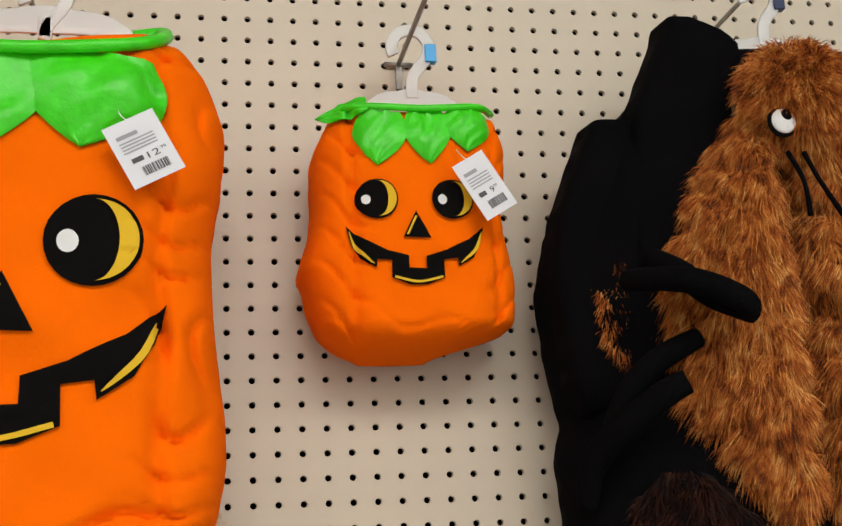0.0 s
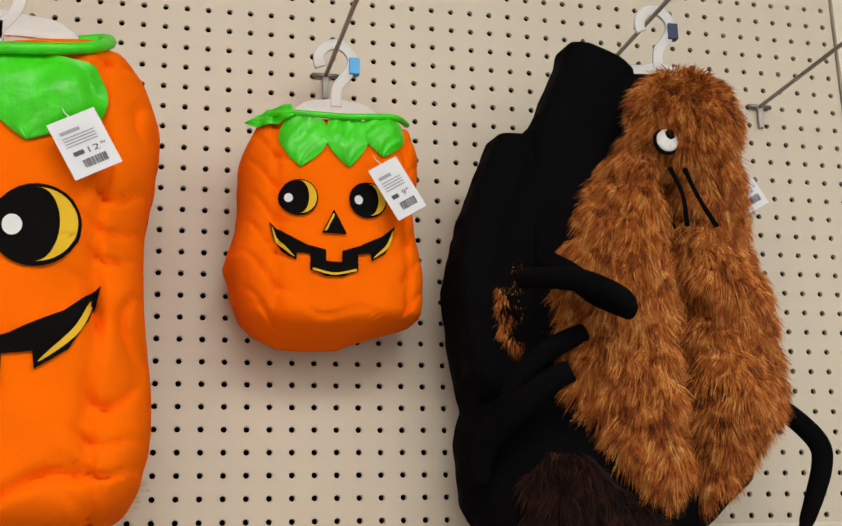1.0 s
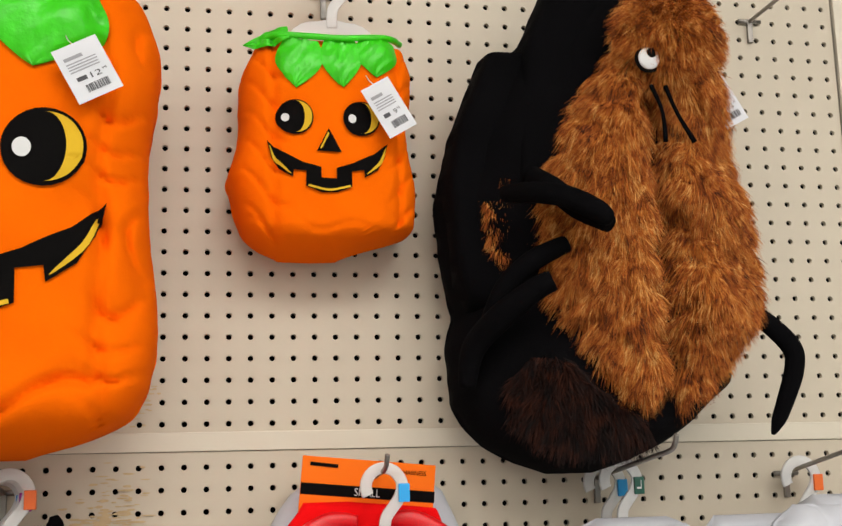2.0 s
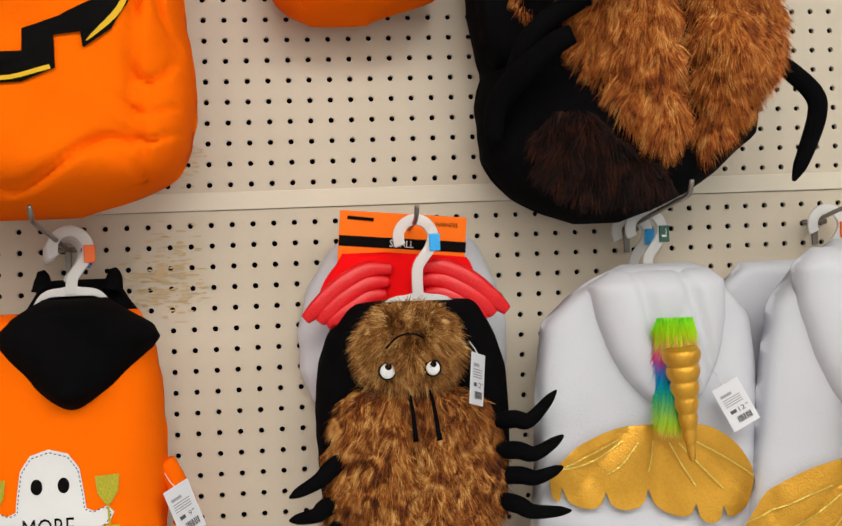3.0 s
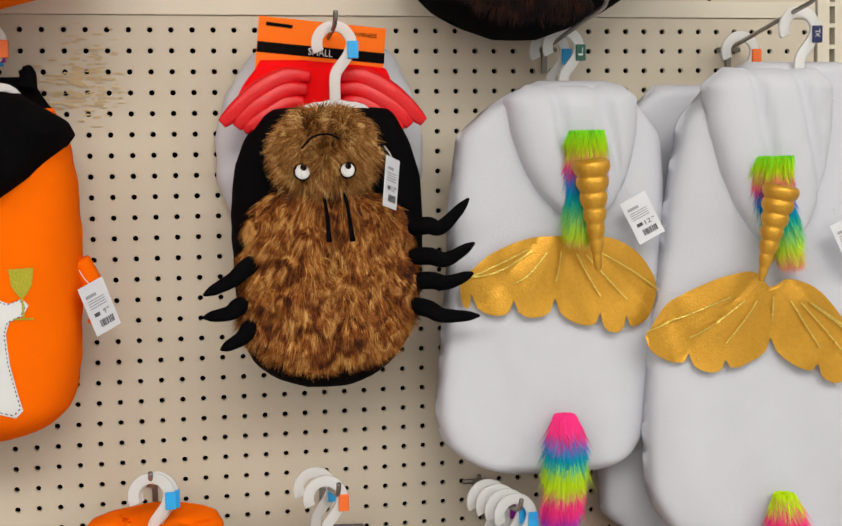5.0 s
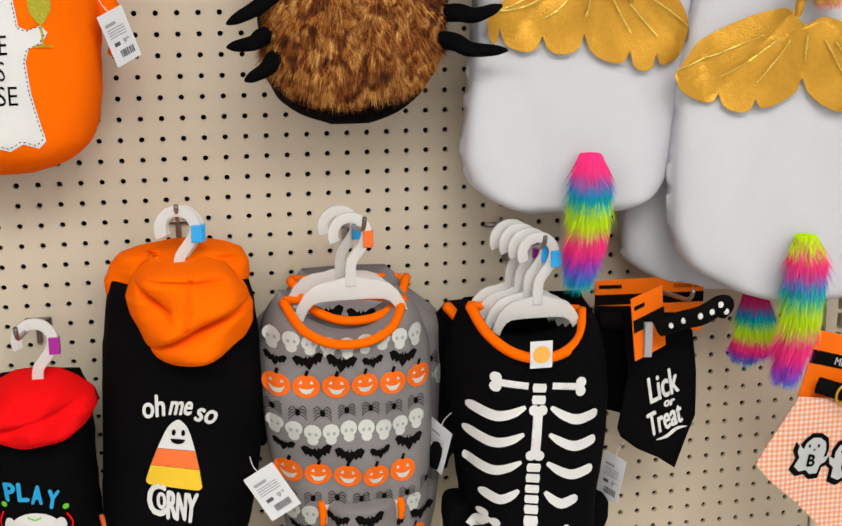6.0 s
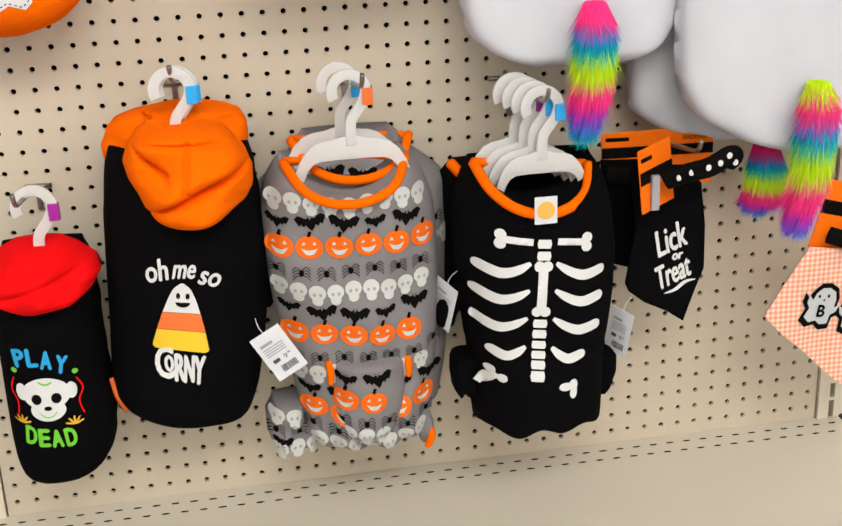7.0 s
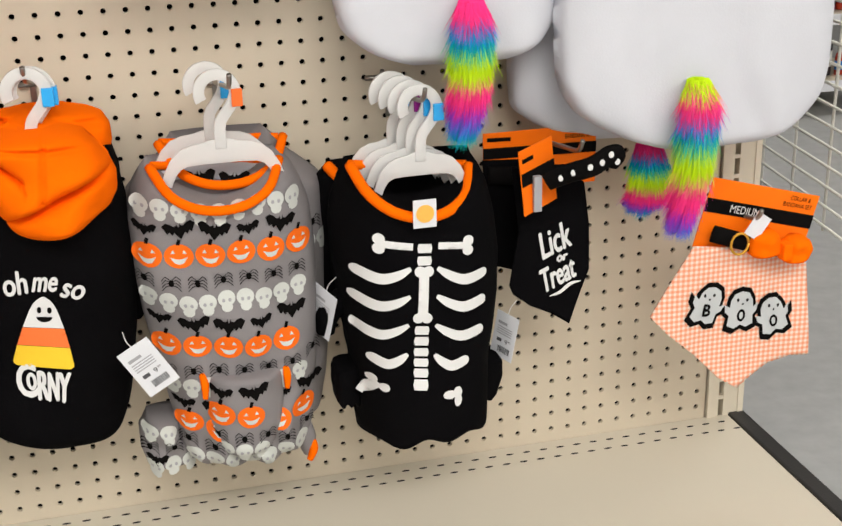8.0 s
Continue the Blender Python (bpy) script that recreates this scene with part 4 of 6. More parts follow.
for x0, z0, x1, z1, x2, z2 in ((0.318, 1.080, 0.350, 1.082, 0.382, 1.113), (0.318, 1.047, 0.355, 1.044, 0.388, 1.062), (0.320, 1.018, 0.355, 1.017, 0.386, 1.027), (0.318, 0.990, 0.350, 0.979, 0.393, 0.977),
                               (0.138, 1.046, 0.110, 1.028, 0.078, 1.012), (0.125, 0.998, 0.105, 0.991, 0.077, 0.987), (0.136, 0.975, 0.118, 0.962, 0.095, 0.950)):
    part("leg", tube([(x0, -0.150, z0), ((x0 + x1) / 2, -0.165, (z0 + z1) / 2 + 0.002), (x1, -0.172, z1), (x2, -0.170, z2)], [0.0090, 0.0102, 0.0105, 0.0100, 0.0095, 0.0088, 0.0078, 0.0062, 0.0012], 28, 12), BLACK, ss, "stuffed black fleece leg")
hanger(0.236, -0.120, HOOKS_MID + 0.009, BLUE_TAB, 0.105, 0.092, arm=0.030)
price_tag(0.286, -0.205, 1.133, 12, 55, "12", 0.034, 0.056)

# white costume and winged harness on the same hook
wc = hold("plush_costume", 0, 0, 0, "white plush costume hanging behind the furry spider", "costume")
part("plush_body", Cloth([(1.31, 0.18, 0.29), (1.29, 0.145, 0.322), (1.24, 0.113, 0.345), (1.19, 0.100, 0.357), (1.14, 0.100, 0.356), (1.10, 0.115, 0.34)], -0.02, -0.065, 19, 0.002).mesh(36, 40), WHITE, wc)


def pose_card(x, z, w, h, deg):
    """A header card hanging a little askew."""
    bm = box(-w / 2, w / 2, -0.0007, 0.0007, -h / 2, h / 2, 0.0004)
    bmesh.ops.transform(bm, matrix=pose(x, -0.0743, z, 0, -deg, 0), verts=bm.verts[:])
    return bm


hn = hold("dog_harness", 0, 0, 0, "red winged harness on an orange and black display card", "harness")
flat_at = lambda y: (lambda a, b: np.full_like(np.asarray(a, float), y))
card = part("display_card", pose_card(0.2255, 1.286, 0.152, 0.076, -5.5), CARD_ORANGE, hn, "orange cardboard header card")
part("black_band", shapes([[(0.1510, 1.3015), (0.3025, 1.2870), (0.3013, 1.2745), (0.1498, 1.2890)]], flat_at(-0.075), 0.0006, 0.1), BLACK_INK, card)
part("lettering", word("SMALL", 0.2250, 1.2880, 0.029, 0.0085, flat_at(-0.075), 0.0012, -5.5), WHITE_INK, card)
part("lettering", word("HARNESS", 0.280, 1.3085, 0.026, 0.005, flat_at(-0.075), 0.0010, -5.5), BLACK_INK, card)
part("logo_bar", shapes([[(0.162, 1.3240), (0.193, 1.3200), (0.1925, 1.3160), (0.1615, 1.3200)]], flat_at(-0.075), 0.0010, 0.1), BLACK_INK, card)
part("harness_body", Cloth([(1.279, 0.154, 0.200), (1.270, 0.148, 0.303), (1.258, 0.138, 0.308), (1.235, 0.126, 0.315), (1.215, 0.122, 0.320), (1.205, 0.130, 0.318)], -0.077, -0.092, 20, 0.001, soft=0.01).mesh(30, 24), RED, hn, "bright red cloth harness")
for g, wx in ((1, 0.210), (-1, 0.240)):
    for k in range(3):
        px = lambda d: wx - g * d
        pts = [(px(0.004 * k), -0.098, 1.258 - 0.015 * k), (px(0.030), -0.103, 1.258 - 0.016 * k), (px(0.062 - 0.004 * k), -0.105, 1.241 - 0.015 * k), (px(0.088 - 0.009 * k), -0.103, 1.218 - 0.009 * k), (px(0.104 - 0.017 * k), -0.100, 1.204 - 0.004 * k)]
        part("wing_lobe", tube(pts, [0.006, 0.0105, 0.0115, 0.0105, 0.006], 26, 14, flat=0.42), RED_SHINE, hn, "shiny red quilted wing lobe")

# ---- ghost hoodie ----
gh = hold("ghost_hoodie", 0, 0, 0, "orange dog hoodie with black hood and white ghost print", "hoodie")
GHC = Cloth(sym([(1.225, -0.085), (1.19, -0.068), (1.14, -0.060), (1.08, -0.058), (1.03, -0.058), (0.96, -0.062), (0.91, -0.066), (0.88, -0.076), (0.858, -0.10), (0.846, -0.135), (0.841, -0.16)], -0.180), -0.07, -0.150, 21, 0.0022, 30, 22, 2.8, 0.05)
part("knit_body", GHC.mesh(56, 80), ORANGE_KNIT, gh)
part("sleeve", tube([(-0.060, -0.09, 1.05), (-0.048, -0.085, 1.02), (-0.038, -0.08, 0.99), (-0.046, -0.08, 0.972)], [0.012, 0.014, 0.014, 0.010], 18, 10), ORANGE_KNIT, gh)
HD = Cloth(sym([(1.240, -0.118), (1.228, -0.098), (1.208, -0.066), (1.193, -0.058), (1.172, -0.076), (1.146, -0.100), (1.126, -0.128), (1.113, -0.146)], -0.152), -0.10, -0.178, 22, 0.004, 40, 34, 2.2, 0.03, lambda x, z: 0.006 * np.sin(60 * x + 45 * z), top=0.02)
part("hood", HD.mesh(44, 50), BLACK, gh, "black fleece hood")
part("hood_back", Cloth(sym([(1.262, -0.118), (1.252, -0.105), (1.22, -0.085), (1.19, -0.075)], -0.152), -0.05, -0.075, 23, 0.003).mesh(30, 24), BLACK, gh, "black fleece hood")
for ex in (-0.192, -0.112):
    part("ear", tube([(ex, -0.075, 1.248), (ex + 0.002, -0.075, 1.264), (ex, -0.075, 1.273)], [0.012, 0.009, 0.004], 12, 10), BLACK, gh, "small black fleece ear")
gfn = clamped(GHC)
gx = -0.178
ghost = [(0.0, 1.078), (0.020, 1.072), (0.031, 1.056), (0.035, 1.030), (0.037, 1.012), (0.046, 1.008), (0.060, 1.013), (0.066, 1.005), (0.060, 0.994), (0.046, 0.988), (0.042, 0.975), (0.045, 0.94), (0.052, 0.905), (0.056, 0.888), (0.048, 0.880), (0.032, 0.886), (0.018, 0.878), (0.0, 0.884)]
loop = [(gx + a, b) for a, b in ghost] + [(gx - a, b) for a, b in ghost[-2:0:-1]]
part("ghost_print", shapes([loop], gfn, 0.0012), WHITE_INK, gh, "white ghost appliqué")
stitch = []
for (a, b), (c, d) in zip(loop, loop[1:] + loop[:1]):
    n = max(1, int(math.hypot(c - a, d - b) / 0.0045))
    for k in range(n):
        t0, t1 = (k + 0.15) / n, (k + 0.65) / n
        sc = lambda t: (gx + (a + (c - a) * t - gx) * 0.955, 0.98 + (b + (d - b) * t - 0.98) * 0.965)
        p, q = sc(t0), sc(t1)
        L = math.hypot(q[0] - p[0], q[1] - p[1]) + 1e-9
        nx, nz = -(q[1] - p[1]) / L * 0.0005, (q[0] - p[0]) / L * 0.0005
        stitch.append([(p[0] + nx, p[1] + nz), (q[0] + nx, q[1] + nz), (q[0] - nx, q[1] - nz), (p[0] - nx, p[1] - nz)])
part("stitching", shapes(stitch, gfn, 0.0019, 0.02), BLACK_INK, gh)
for ex in (-0.014, 0.014):
    part("eye_print", shapes([disc(gx + ex, 1.038, 0.0062, 0.0085)], gfn, 0.0018), BLACK_INK, gh)
for k, (w_, x_, z_, ww) in enumerate((("MORE", -0.181, 0.993, 0.054), ("BOOS", -0.183, 0.9655, 0.050), ("PLEASE", -0.184, 0.939, 0.074))):
    part("lettering", word(w_, x_, z_, ww, 0.021, gfn, 0.0019), BLACK_INK, gh, "narrow black printed lettering")
GLASSM = mat("gold_glitter", (0.50, 0.46, 0.03), 0.35, metal=0.4, vary=0.5, scale=700, bump=0.8, bscale=900)
for g in (1, -1):
    cx = gx + g * 0.060
    part("glass_print", shapes([[(cx - 0.013, 1.046), (cx + 0.013, 1.047), (cx + 0.011, 1.028), (cx + 0.003, 1.015), (cx - 0.003, 1.015), (cx - 0.011, 1.027)], stroke([(cx, 1.015), (cx + g * 0.001, 0.992)], 0.0022, 5), stroke([(cx - 0.009, 0.991), (cx + 0.011, 0.990)], 0.002, 5)], gfn, 0.0021), GLASSM, gh, "gold glitter wine glass print")
hanger(-0.156, -0.092, HOOKS_MID + 0.012, ORANGE_TAB, 0.085, 0.070, arm=0.020)
hanger(-0.164, -0.058, HOOKS_MID + 0.010, MAGENTA_TAB, 0.085, 0.070, arm=0.020)
hanger(-0.170, -0.030, HOOKS_MID + 0.008, BLUE_TAB, 0.085, 0.070, arm=0.020)
price_tag(-0.038, -0.115, 0.998, -22, 35, "9", 0.034, 0.060)

# ---- unicorn costumes ----
RB = ((0.0, TEAL), (0.10, BLUE), (0.20, PURPLE), (0.28, PINK), (0.37, PINK), (0.45, LIME), (0.54, LIME), (0.61, TEAL), (0.71, BLUE), (0.79, PINK), (1.0, PINK))


def unicorn(rows, yb, yf, seed, label, cx, horn, wing, hood_z, tail, tail_first, front_parts=True, lean=0.0):
    ob = hold("unicorn_costume", 0, 0, 0, label, "costume", "unicorn costumes")
    cl = Cloth(rows, yb, yf, seed, 0.0024, 24, 7, 5.0, 0.022, lambda x, z: 0.0030 * np.sin(70 * x + 3 * np.sin(9 * z)) * np.clip((0.95 - z) / 0.25, 0, 1) + 0.0035 * valleys(11 * x + 3 * z + 1.2 * np.sin(6 * z + seed), 4) * np.clip((1.0 - z) / 0.2, 0.15, 1) + 0.004 * np.sin(9 * z + 14 * x + seed))
    part("fleece_body", cl.mesh(60, 100), WHITE, ob)
    fn = clamped(cl)
    if front_parts:
        # turned-back hood: two soft lapels and a pouch between
        zt, zb, half = hood_z
        hood = Cloth([(zt + (zb - zt) * q, cx - a, cx + b) for q, a, b in ((0, 0.058, 0.058), (0.10, 0.086, 0.076), (0.35, 0.080, 0.075), (0.60, 0.066, 0.066), (0.78, 0.050, 0.056), (0.92, 0.030, 0.040), (1.0, 0.014, 0.018))],
                     fn(cx, zb + 0.05) + 0.012, float(fn(cx, zb + 0.05)) - 0.030, seed + 1, 0.0015, 26, 10, 3.0, 0.02, lambda x, z: 0.003 * valleys(24 * x - 16 * z, 6) + 0.012 * np.exp(-((x - cx - 0.02 - 0.25 * (zt - z)) / 0.008) ** 2) + 0.010 * np.exp(-((x - cx + 0.035 - 0.2 * (zt - z)) / 0.007) ** 2), top=0.03)
        part("hood", hood.mesh(40, 60), WHITE, ob, "soft white turned-back hood")
        # horn: stacked puffed rings that taper to a point
        (hx0, hz0), (hx1, hz1), hr = horn
        hy = float(fn(cx, hz0)) - 0.060
        n = 84
        rad, pts = [], []
        for i in range(n):
            t = i / (n - 1)
            rad.append(max(0.001, hr * (1 - 0.84 * t) * (0.80 + 0.20 * abs(math.sin(t * math.pi * 7.0)) ** 0.6)))
            pts.append((hx0 + (hx1 - hx0) * t, hy + 0.012 * t, hz0 + (hz1 - hz0) * t))
        part("horn", tube(pts, rad, n, 22, False), GOLD, ob, "wrinkled gold lamé horn")
        m = rainbow_mat("rainbow_mane", hz1 - 0.01, hz0 + 0.035, ((0.0, PINK), (0.22, LIME), (0.42, TEAL), (0.56, BLUE), (0.68, PINK), (0.80, LIME), (0.93, (0.25, 0.85, 0.02)), (1.0, (0.02, 0.6, 0.05))))
        part("mane", tuft([(hx0 + 0.000, hy + 0.016, hz0 + 0.034), (hx0 + 0.004, hy + 0.032, hz0), (hx0 + 0.002 + lean, hy + 0.036, hz0 - 0.05), (hx0 - 0.002 + 2 * lean, hy + 0.036, hz0 - 0.080)], [0.021, 0.023, 0.022, 0.008], 9000, 0.026, 0.0009, seed + 4), m, ob, "rainbow plush mane")
        # scalloped gold wings
        part("wing_panel", wing_mesh(wing, fn), GOLD, ob, "scalloped gold lamé wings")
        ribs = []
        for k in range(len(wing["tips"])):
            tx, tz = wing["tips"][k]
            rx, rz = wing["root"]
            ribs.append(stroke([(rx + (tx - rx) * 0.35, rz + 0.012 + (tz - rz) * 0.18), (rx + (tx - rx) * 0.7, rz + (tz - rz) * 0.42), (tx, tz + (0.02 if abs(tx - rx) < 0.11 else 0.006))], 0.0018, 12))
        part("wing_stitching", shapes(ribs, wing_fn(wing, fn), 0.0035, 0.01), mat("gold_thread", (0.90, 0.60, 0.14), 0.3, metal=0.8, vary=0.4, scale=500, bump=0.8), ob)
    if tail:
        (tx0, tz0), (tx1, tz1), tr = tail
        ty = float(fn(tx0, tz0)) - 0.016
        stops = tail_first
        m = rainbow_mat("rainbow_tail", tz1 - 0.015, tz0 + 0.005, stops)
        part("tail", tuft([(tx0, ty, tz0), (tx0 - 0.002, ty - 0.010, tz0 - 0.03), ((tx0 + tx1) / 2, ty - 0.012, (tz0 + tz1) / 2), (tx1, ty - 0.004, tz1 + 0.03)], [tr * 0.62, tr * 0.95, tr, tr * 0.90, tr * 0.40], 19000, 0.034, 0.0009, seed + 6), m, ob, "shaggy rainbow plush tail")
    return ob, fn


def wing_fn(wing, fn):
    rx, rz = wing["root"]
    def g(x, z):
        x, z = np.asarray(x, float), np.asarray(z, float)
        a = np.arctan2(x - rx, rz + 0.05 - z)
        return fn(x, z) - 0.008 - 0.0035 * np.abs(np.sin(a * 4.2)) ** 0.5 - 0.0012 * np.sin(z * 70 + x * 50 + 2 * np.sin(x * 60)) - 0.0002 * np.sin(x * 420 - z * 260 + 2 * np.sin(z * 330))
    return g


def wing_mesh(wing, fn):
    """Outline: smooth upper edge, scallops below, pinched in the middle."""
    up = spline(wing["top"], 40)
    tips = wing["tips"]
    low = []
    for (a, b), (c, d) in zip(tips[:-1], tips[1:]):
        for k in range(9):
            t = k / 9
            notch = -wing["notch"] * math.sqrt(max(0.0, 1 - abs(2 * t - 1) ** 2.4))
            low.append((a + (c - a) * t, b + (d - b) * t + notch))
    low.append(tips[-1])
    loop = [tuple(p) for p in up] + low[::-1]
    bm = bmesh.new()
    q = bm.faces.new([bm.verts.new((p[0], 0, p[1])) for p in loop])
    q.normal_update()
    bmesh.ops.triangulate(bm, faces=[q], ngon_method="EAR_CLIP")
    conform(bm, wing_fn(wing, fn), 0.0, 0.007)
    return bm


W1 = {"root": (0.500, 1.045), "top": [(0.376, 1.010), (0.392, 1.030), (0.420, 1.050), (0.460, 1.064), (0.495, 1.066), (0.53, 1.066), (0.565, 1.060), (0.595, 1.040), (0.615, 1.012), (0.619, 0.995)],
      "tips": [(0.376, 1.010), (0.390, 1.000), (0.440, 0.991), (0.490, 0.992), (0.546, 0.972), (0.578, 0.968), (0.619, 0.992)], "notch": 0.022}
un1, fn1 = unicorn([(1.252, 0.495, 0.570), (1.240, 0.455, 0.590), (1.215, 0.415, 0.612), (1.185, 0.384, 0.636), (1.12, 0.376, 0.640), (1.0, 0.367, 0.634), (0.90, 0.358, 0.626), (0.845, 0.353, 0.619), (0.812, 0.364, 0.612), (0.79, 0.39, 0.597), (0.774, 0.43, 0.565), (0.768, 0.46, 0.54)],
                   -0.095, -0.140, 31, "white fleece unicorn costume with gold wings, horn and rainbow tail", 0.520, ((0.517, 1.155), (0.529, 1.028), 0.0230), W1, (1.245, 1.085, 0.08),
                   ((0.500, 0.852), (0.490, 0.685), 0.0205), RB)
W2 = {"root": (0.748, 0.985), "top": [(0.594, 0.944), (0.622, 0.982), (0.664, 1.005), (0.700, 1.017), (0.726, 1.018), (0.745, 1.000), (0.767, 1.009), (0.797, 1.000), (0.823, 0.978), (0.860, 0.930), (0.891, 0.880)],
      "tips": [(0.594, 0.944), (0.647, 0.922), (0.690, 0.914), (0.749, 0.938), (0.808, 0.905), (0.844, 0.893), (0.880, 0.890), (0.893, 0.880)], "notch": 0.018}
un2, fn2 = unicorn([(1.272, 0.75, 0.86), (1.255, 0.70, 0.89), (1.20, 0.652, 0.925), (1.12, 0.638, 0.938), (1.03, 0.626, 0.945), (0.93, 0.612, 0.950), (0.82, 0.607, 0.957), (0.745, 0.610, 0.956), (0.705, 0.632, 0.948), (0.675, 0.68, 0.925), (0.655, 0.74, 0.88), (0.648, 0.77, 0.85)],
                   -0.130, -0.178, 41, "larger white fleece unicorn costume with gold wings and rainbow tail", 0.752, ((0.733, 1.122), (0.714, 1.012), 0.0225), W2, (1.262, 1.052, 0.09),
                   ((0.764, 0.748), (0.750, 0.555), 0.0205), ((0.0, BLUE), (0.10, PURPLE), (0.20, PINK), (0.30, PINK), (0.40, LIME), (0.48, LIME), (0.57, TEAL), (0.64, BLUE), (0.73, PINK), (0.80, PINK), (0.87, LIME), (1.0, LIME)), True, 0.014)
un3, fn3 = unicorn([(1.25, 0.66, 0.78), (1.20, 0.60, 0.86), (1.10, 0.585, 0.88), (0.90, 0.585, 0.885), (0.74, 0.578, 0.885), (0.695, 0.582, 0.88), (0.668, 0.62, 0.86), (0.650, 0.68, 0.82), (0.645, 0.71, 0.79)],
                   -0.045, -0.078, 51, "white unicorn costume hanging behind the front one, rainbow tail showing", 0.74, None, None, None, ((0.752, 0.650), (0.748, 0.550), 0.0225), RB, False)
hanger(0.526, -0.075, HOOKS_MID + 0.010, GREEN_TAB, 0.09, 0.085, arm=0.02, mark="L")
hanger(0.519, -0.040, HOOKS_MID + 0.008, BLUE_TAB, 0.09, 0.085, arm=0.02)
hanger(0.777, -0.040, HOOKS_MID + 0.008, ORANGE_TAB, 0.11, 0.075, arm=0.02)
hanger(0.786, -0.180, HOOKS_MID + 0.022, NAVY_TAB, 0.09, 0.090, arm=0.02, mark="XL")
price_tag(0.590, -0.175, 1.086, -27, -5, "12", 0.034, 0.054)
price_tag(0.836, -0.215, 1.055, -25, -5, "12", 0.034, 0.054)

# ---- candy-corn hoodie ----
ch = hold("candy_corn_hoodie", 0, 0, 0, "black dog hoodie with orange hood and candy corn print", "hoodie")
CHC = Cloth([(0.72, -0.060, 0.10), (0.68, -0.068, 0.108), (0.62, -0.076, 0.114), (0.56, -0.080, 0.118), (0.49, -0.084, 0.110), (0.43, -0.089, 0.100), (0.395, -0.087, 0.093), (0.375, -0.076, 0.086), (0.358, -0.035, 0.079), (0.342, 0.02, 0.066)], -0.07, -0.155, 61, 0.003, 26, 20, 2.6, 0.04)
part("fleece_body", CHC.mesh(52, 70), BLACK, ch)
part("sleeve", tube([(0.095, -0.09, 0.60), (0.112, -0.085, 0.56), (0.115, -0.08, 0.52), (0.105, -0.08, 0.49)], [0.012, 0.016, 0.015, 0.010], 18, 10), BLACK, ch)
H2 = Cloth([(0.744, -0.01, 0.05), (0.738, -0.024, 0.072), (0.725, -0.034, 0.084), (0.705, -0.042, 0.098), (0.685, -0.038, 0.105), (0.665, -0.029, 0.104), (0.65, -0.024, 0.096), (0.635, -0.014, 0.07), (0.624, 0.0, 0.042), (0.62, 0.01, 0.028)], -0.120, -0.195, 62, 0.0065, 46, 38, 2.3, 0.022,
           lambda x, z: 0.030 * valleys((z - 0.666 - 0.42 * (x - 0.03)) * 34, 7) * np.clip((x + 0.03) / 0.03, 0, 1) - 0.006 * np.exp(-((z - 0.682 - 0.42 * (x - 0.03)) / 0.012) ** 2) + 0.007 * np.exp(-((x - 0.030 - 0.12 * (z - 0.7)) / 0.0028) ** 2) * (z > 0.672)
           + 0.007 * np.exp(-((z - 0.727 + 0.10 * (x - 0.03)) / 0.003) ** 2) + 0.020 * valleys((z - 0.70 + 0.9 * x) * 30, 7) * (x < 0.01), top=0.012)
part("hood", H2.mesh(90, 100), ORANGE_KNIT, ch, "bright orange knit hood")
part("hood_back", Cloth([(0.755, 0.01, 0.052), (0.75, -0.026, 0.078), (0.742, -0.048, 0.096), (0.728, -0.06, 0.104), (0.71, -0.068, 0.105), (0.692, -0.066, 0.1), (0.678, -0.06, 0.08)], -0.075, -0.135, 63, 0.005, 60, 60, 2.2, 0.02, lambda x, z: 0.010 * np.exp(-((z - 0.752 + 0.25 * np.abs(x - 0.02)) / 0.004) ** 2) + 0.024 * valleys((x - 0.02) * 24 + 30 * (z - 0.72), 6)).mesh(60, 50), ORANGE_KNIT, ch, "bright orange knit hood")
ch.location = (-0.009, 0.0, 0.0)
cfn = clamped(CHC)
for w_, x_, z_, ww, hh, dg in (("oh", -0.0165, 0.576, 0.025, 0.027, 6), ("me", 0.0150, 0.571, 0.025, 0.017, -8), ("so", 0.0435, 0.558, 0.024, 0.017, -18)):
    part("lettering", word(w_, x_, z_, ww, hh, cfn, 0.0014, dg, 0.12, bold=0.0008), WHITE_INK, ch, "white hand-drawn lettering")
for w_, x_, z_, ww, hh, dg in (("C", -0.0195, 0.4575, 0.021, 0.040, 0), ("O", -0.0145, 0.456, 0.009, 0.020, 0), ("R", -0.0025, 0.450, 0.0105, 0.034, -4), ("N", 0.0085, 0.447, 0.0105, 0.034, -6), ("Y", 0.0200, 0.444, 0.0125, 0.036, -8)):
    part("lettering", word(w_, x_, z_, ww, hh, cfn, 0.0014, dg, bold=0.0012), WHITE_INK, ch, "white hand-drawn lettering")
CANDY_H, CANDY_W = (0, 0.04, 0.30, 0.55, 0.80, 0.93, 1.0), (0.0295, 0.0335, 0.0285, 0.0225, 0.0150, 0.0095, 0.0015)


def tilted(loop):
    """From the candy's own width and height to the cloth, leaning to one side."""
    return [(0.001 + 0.980 * a + 0.0100 * h, 0.4715 + 0.0850 * h - 0.200 * a) for a, h in loop]


def band(h0, h1):
    hs = np.linspace(h0, h1, 10)
    ws = np.interp(hs, CANDY_H, CANDY_W)
    return list(zip(-ws, hs)) + list(zip(ws, hs))[::-1]


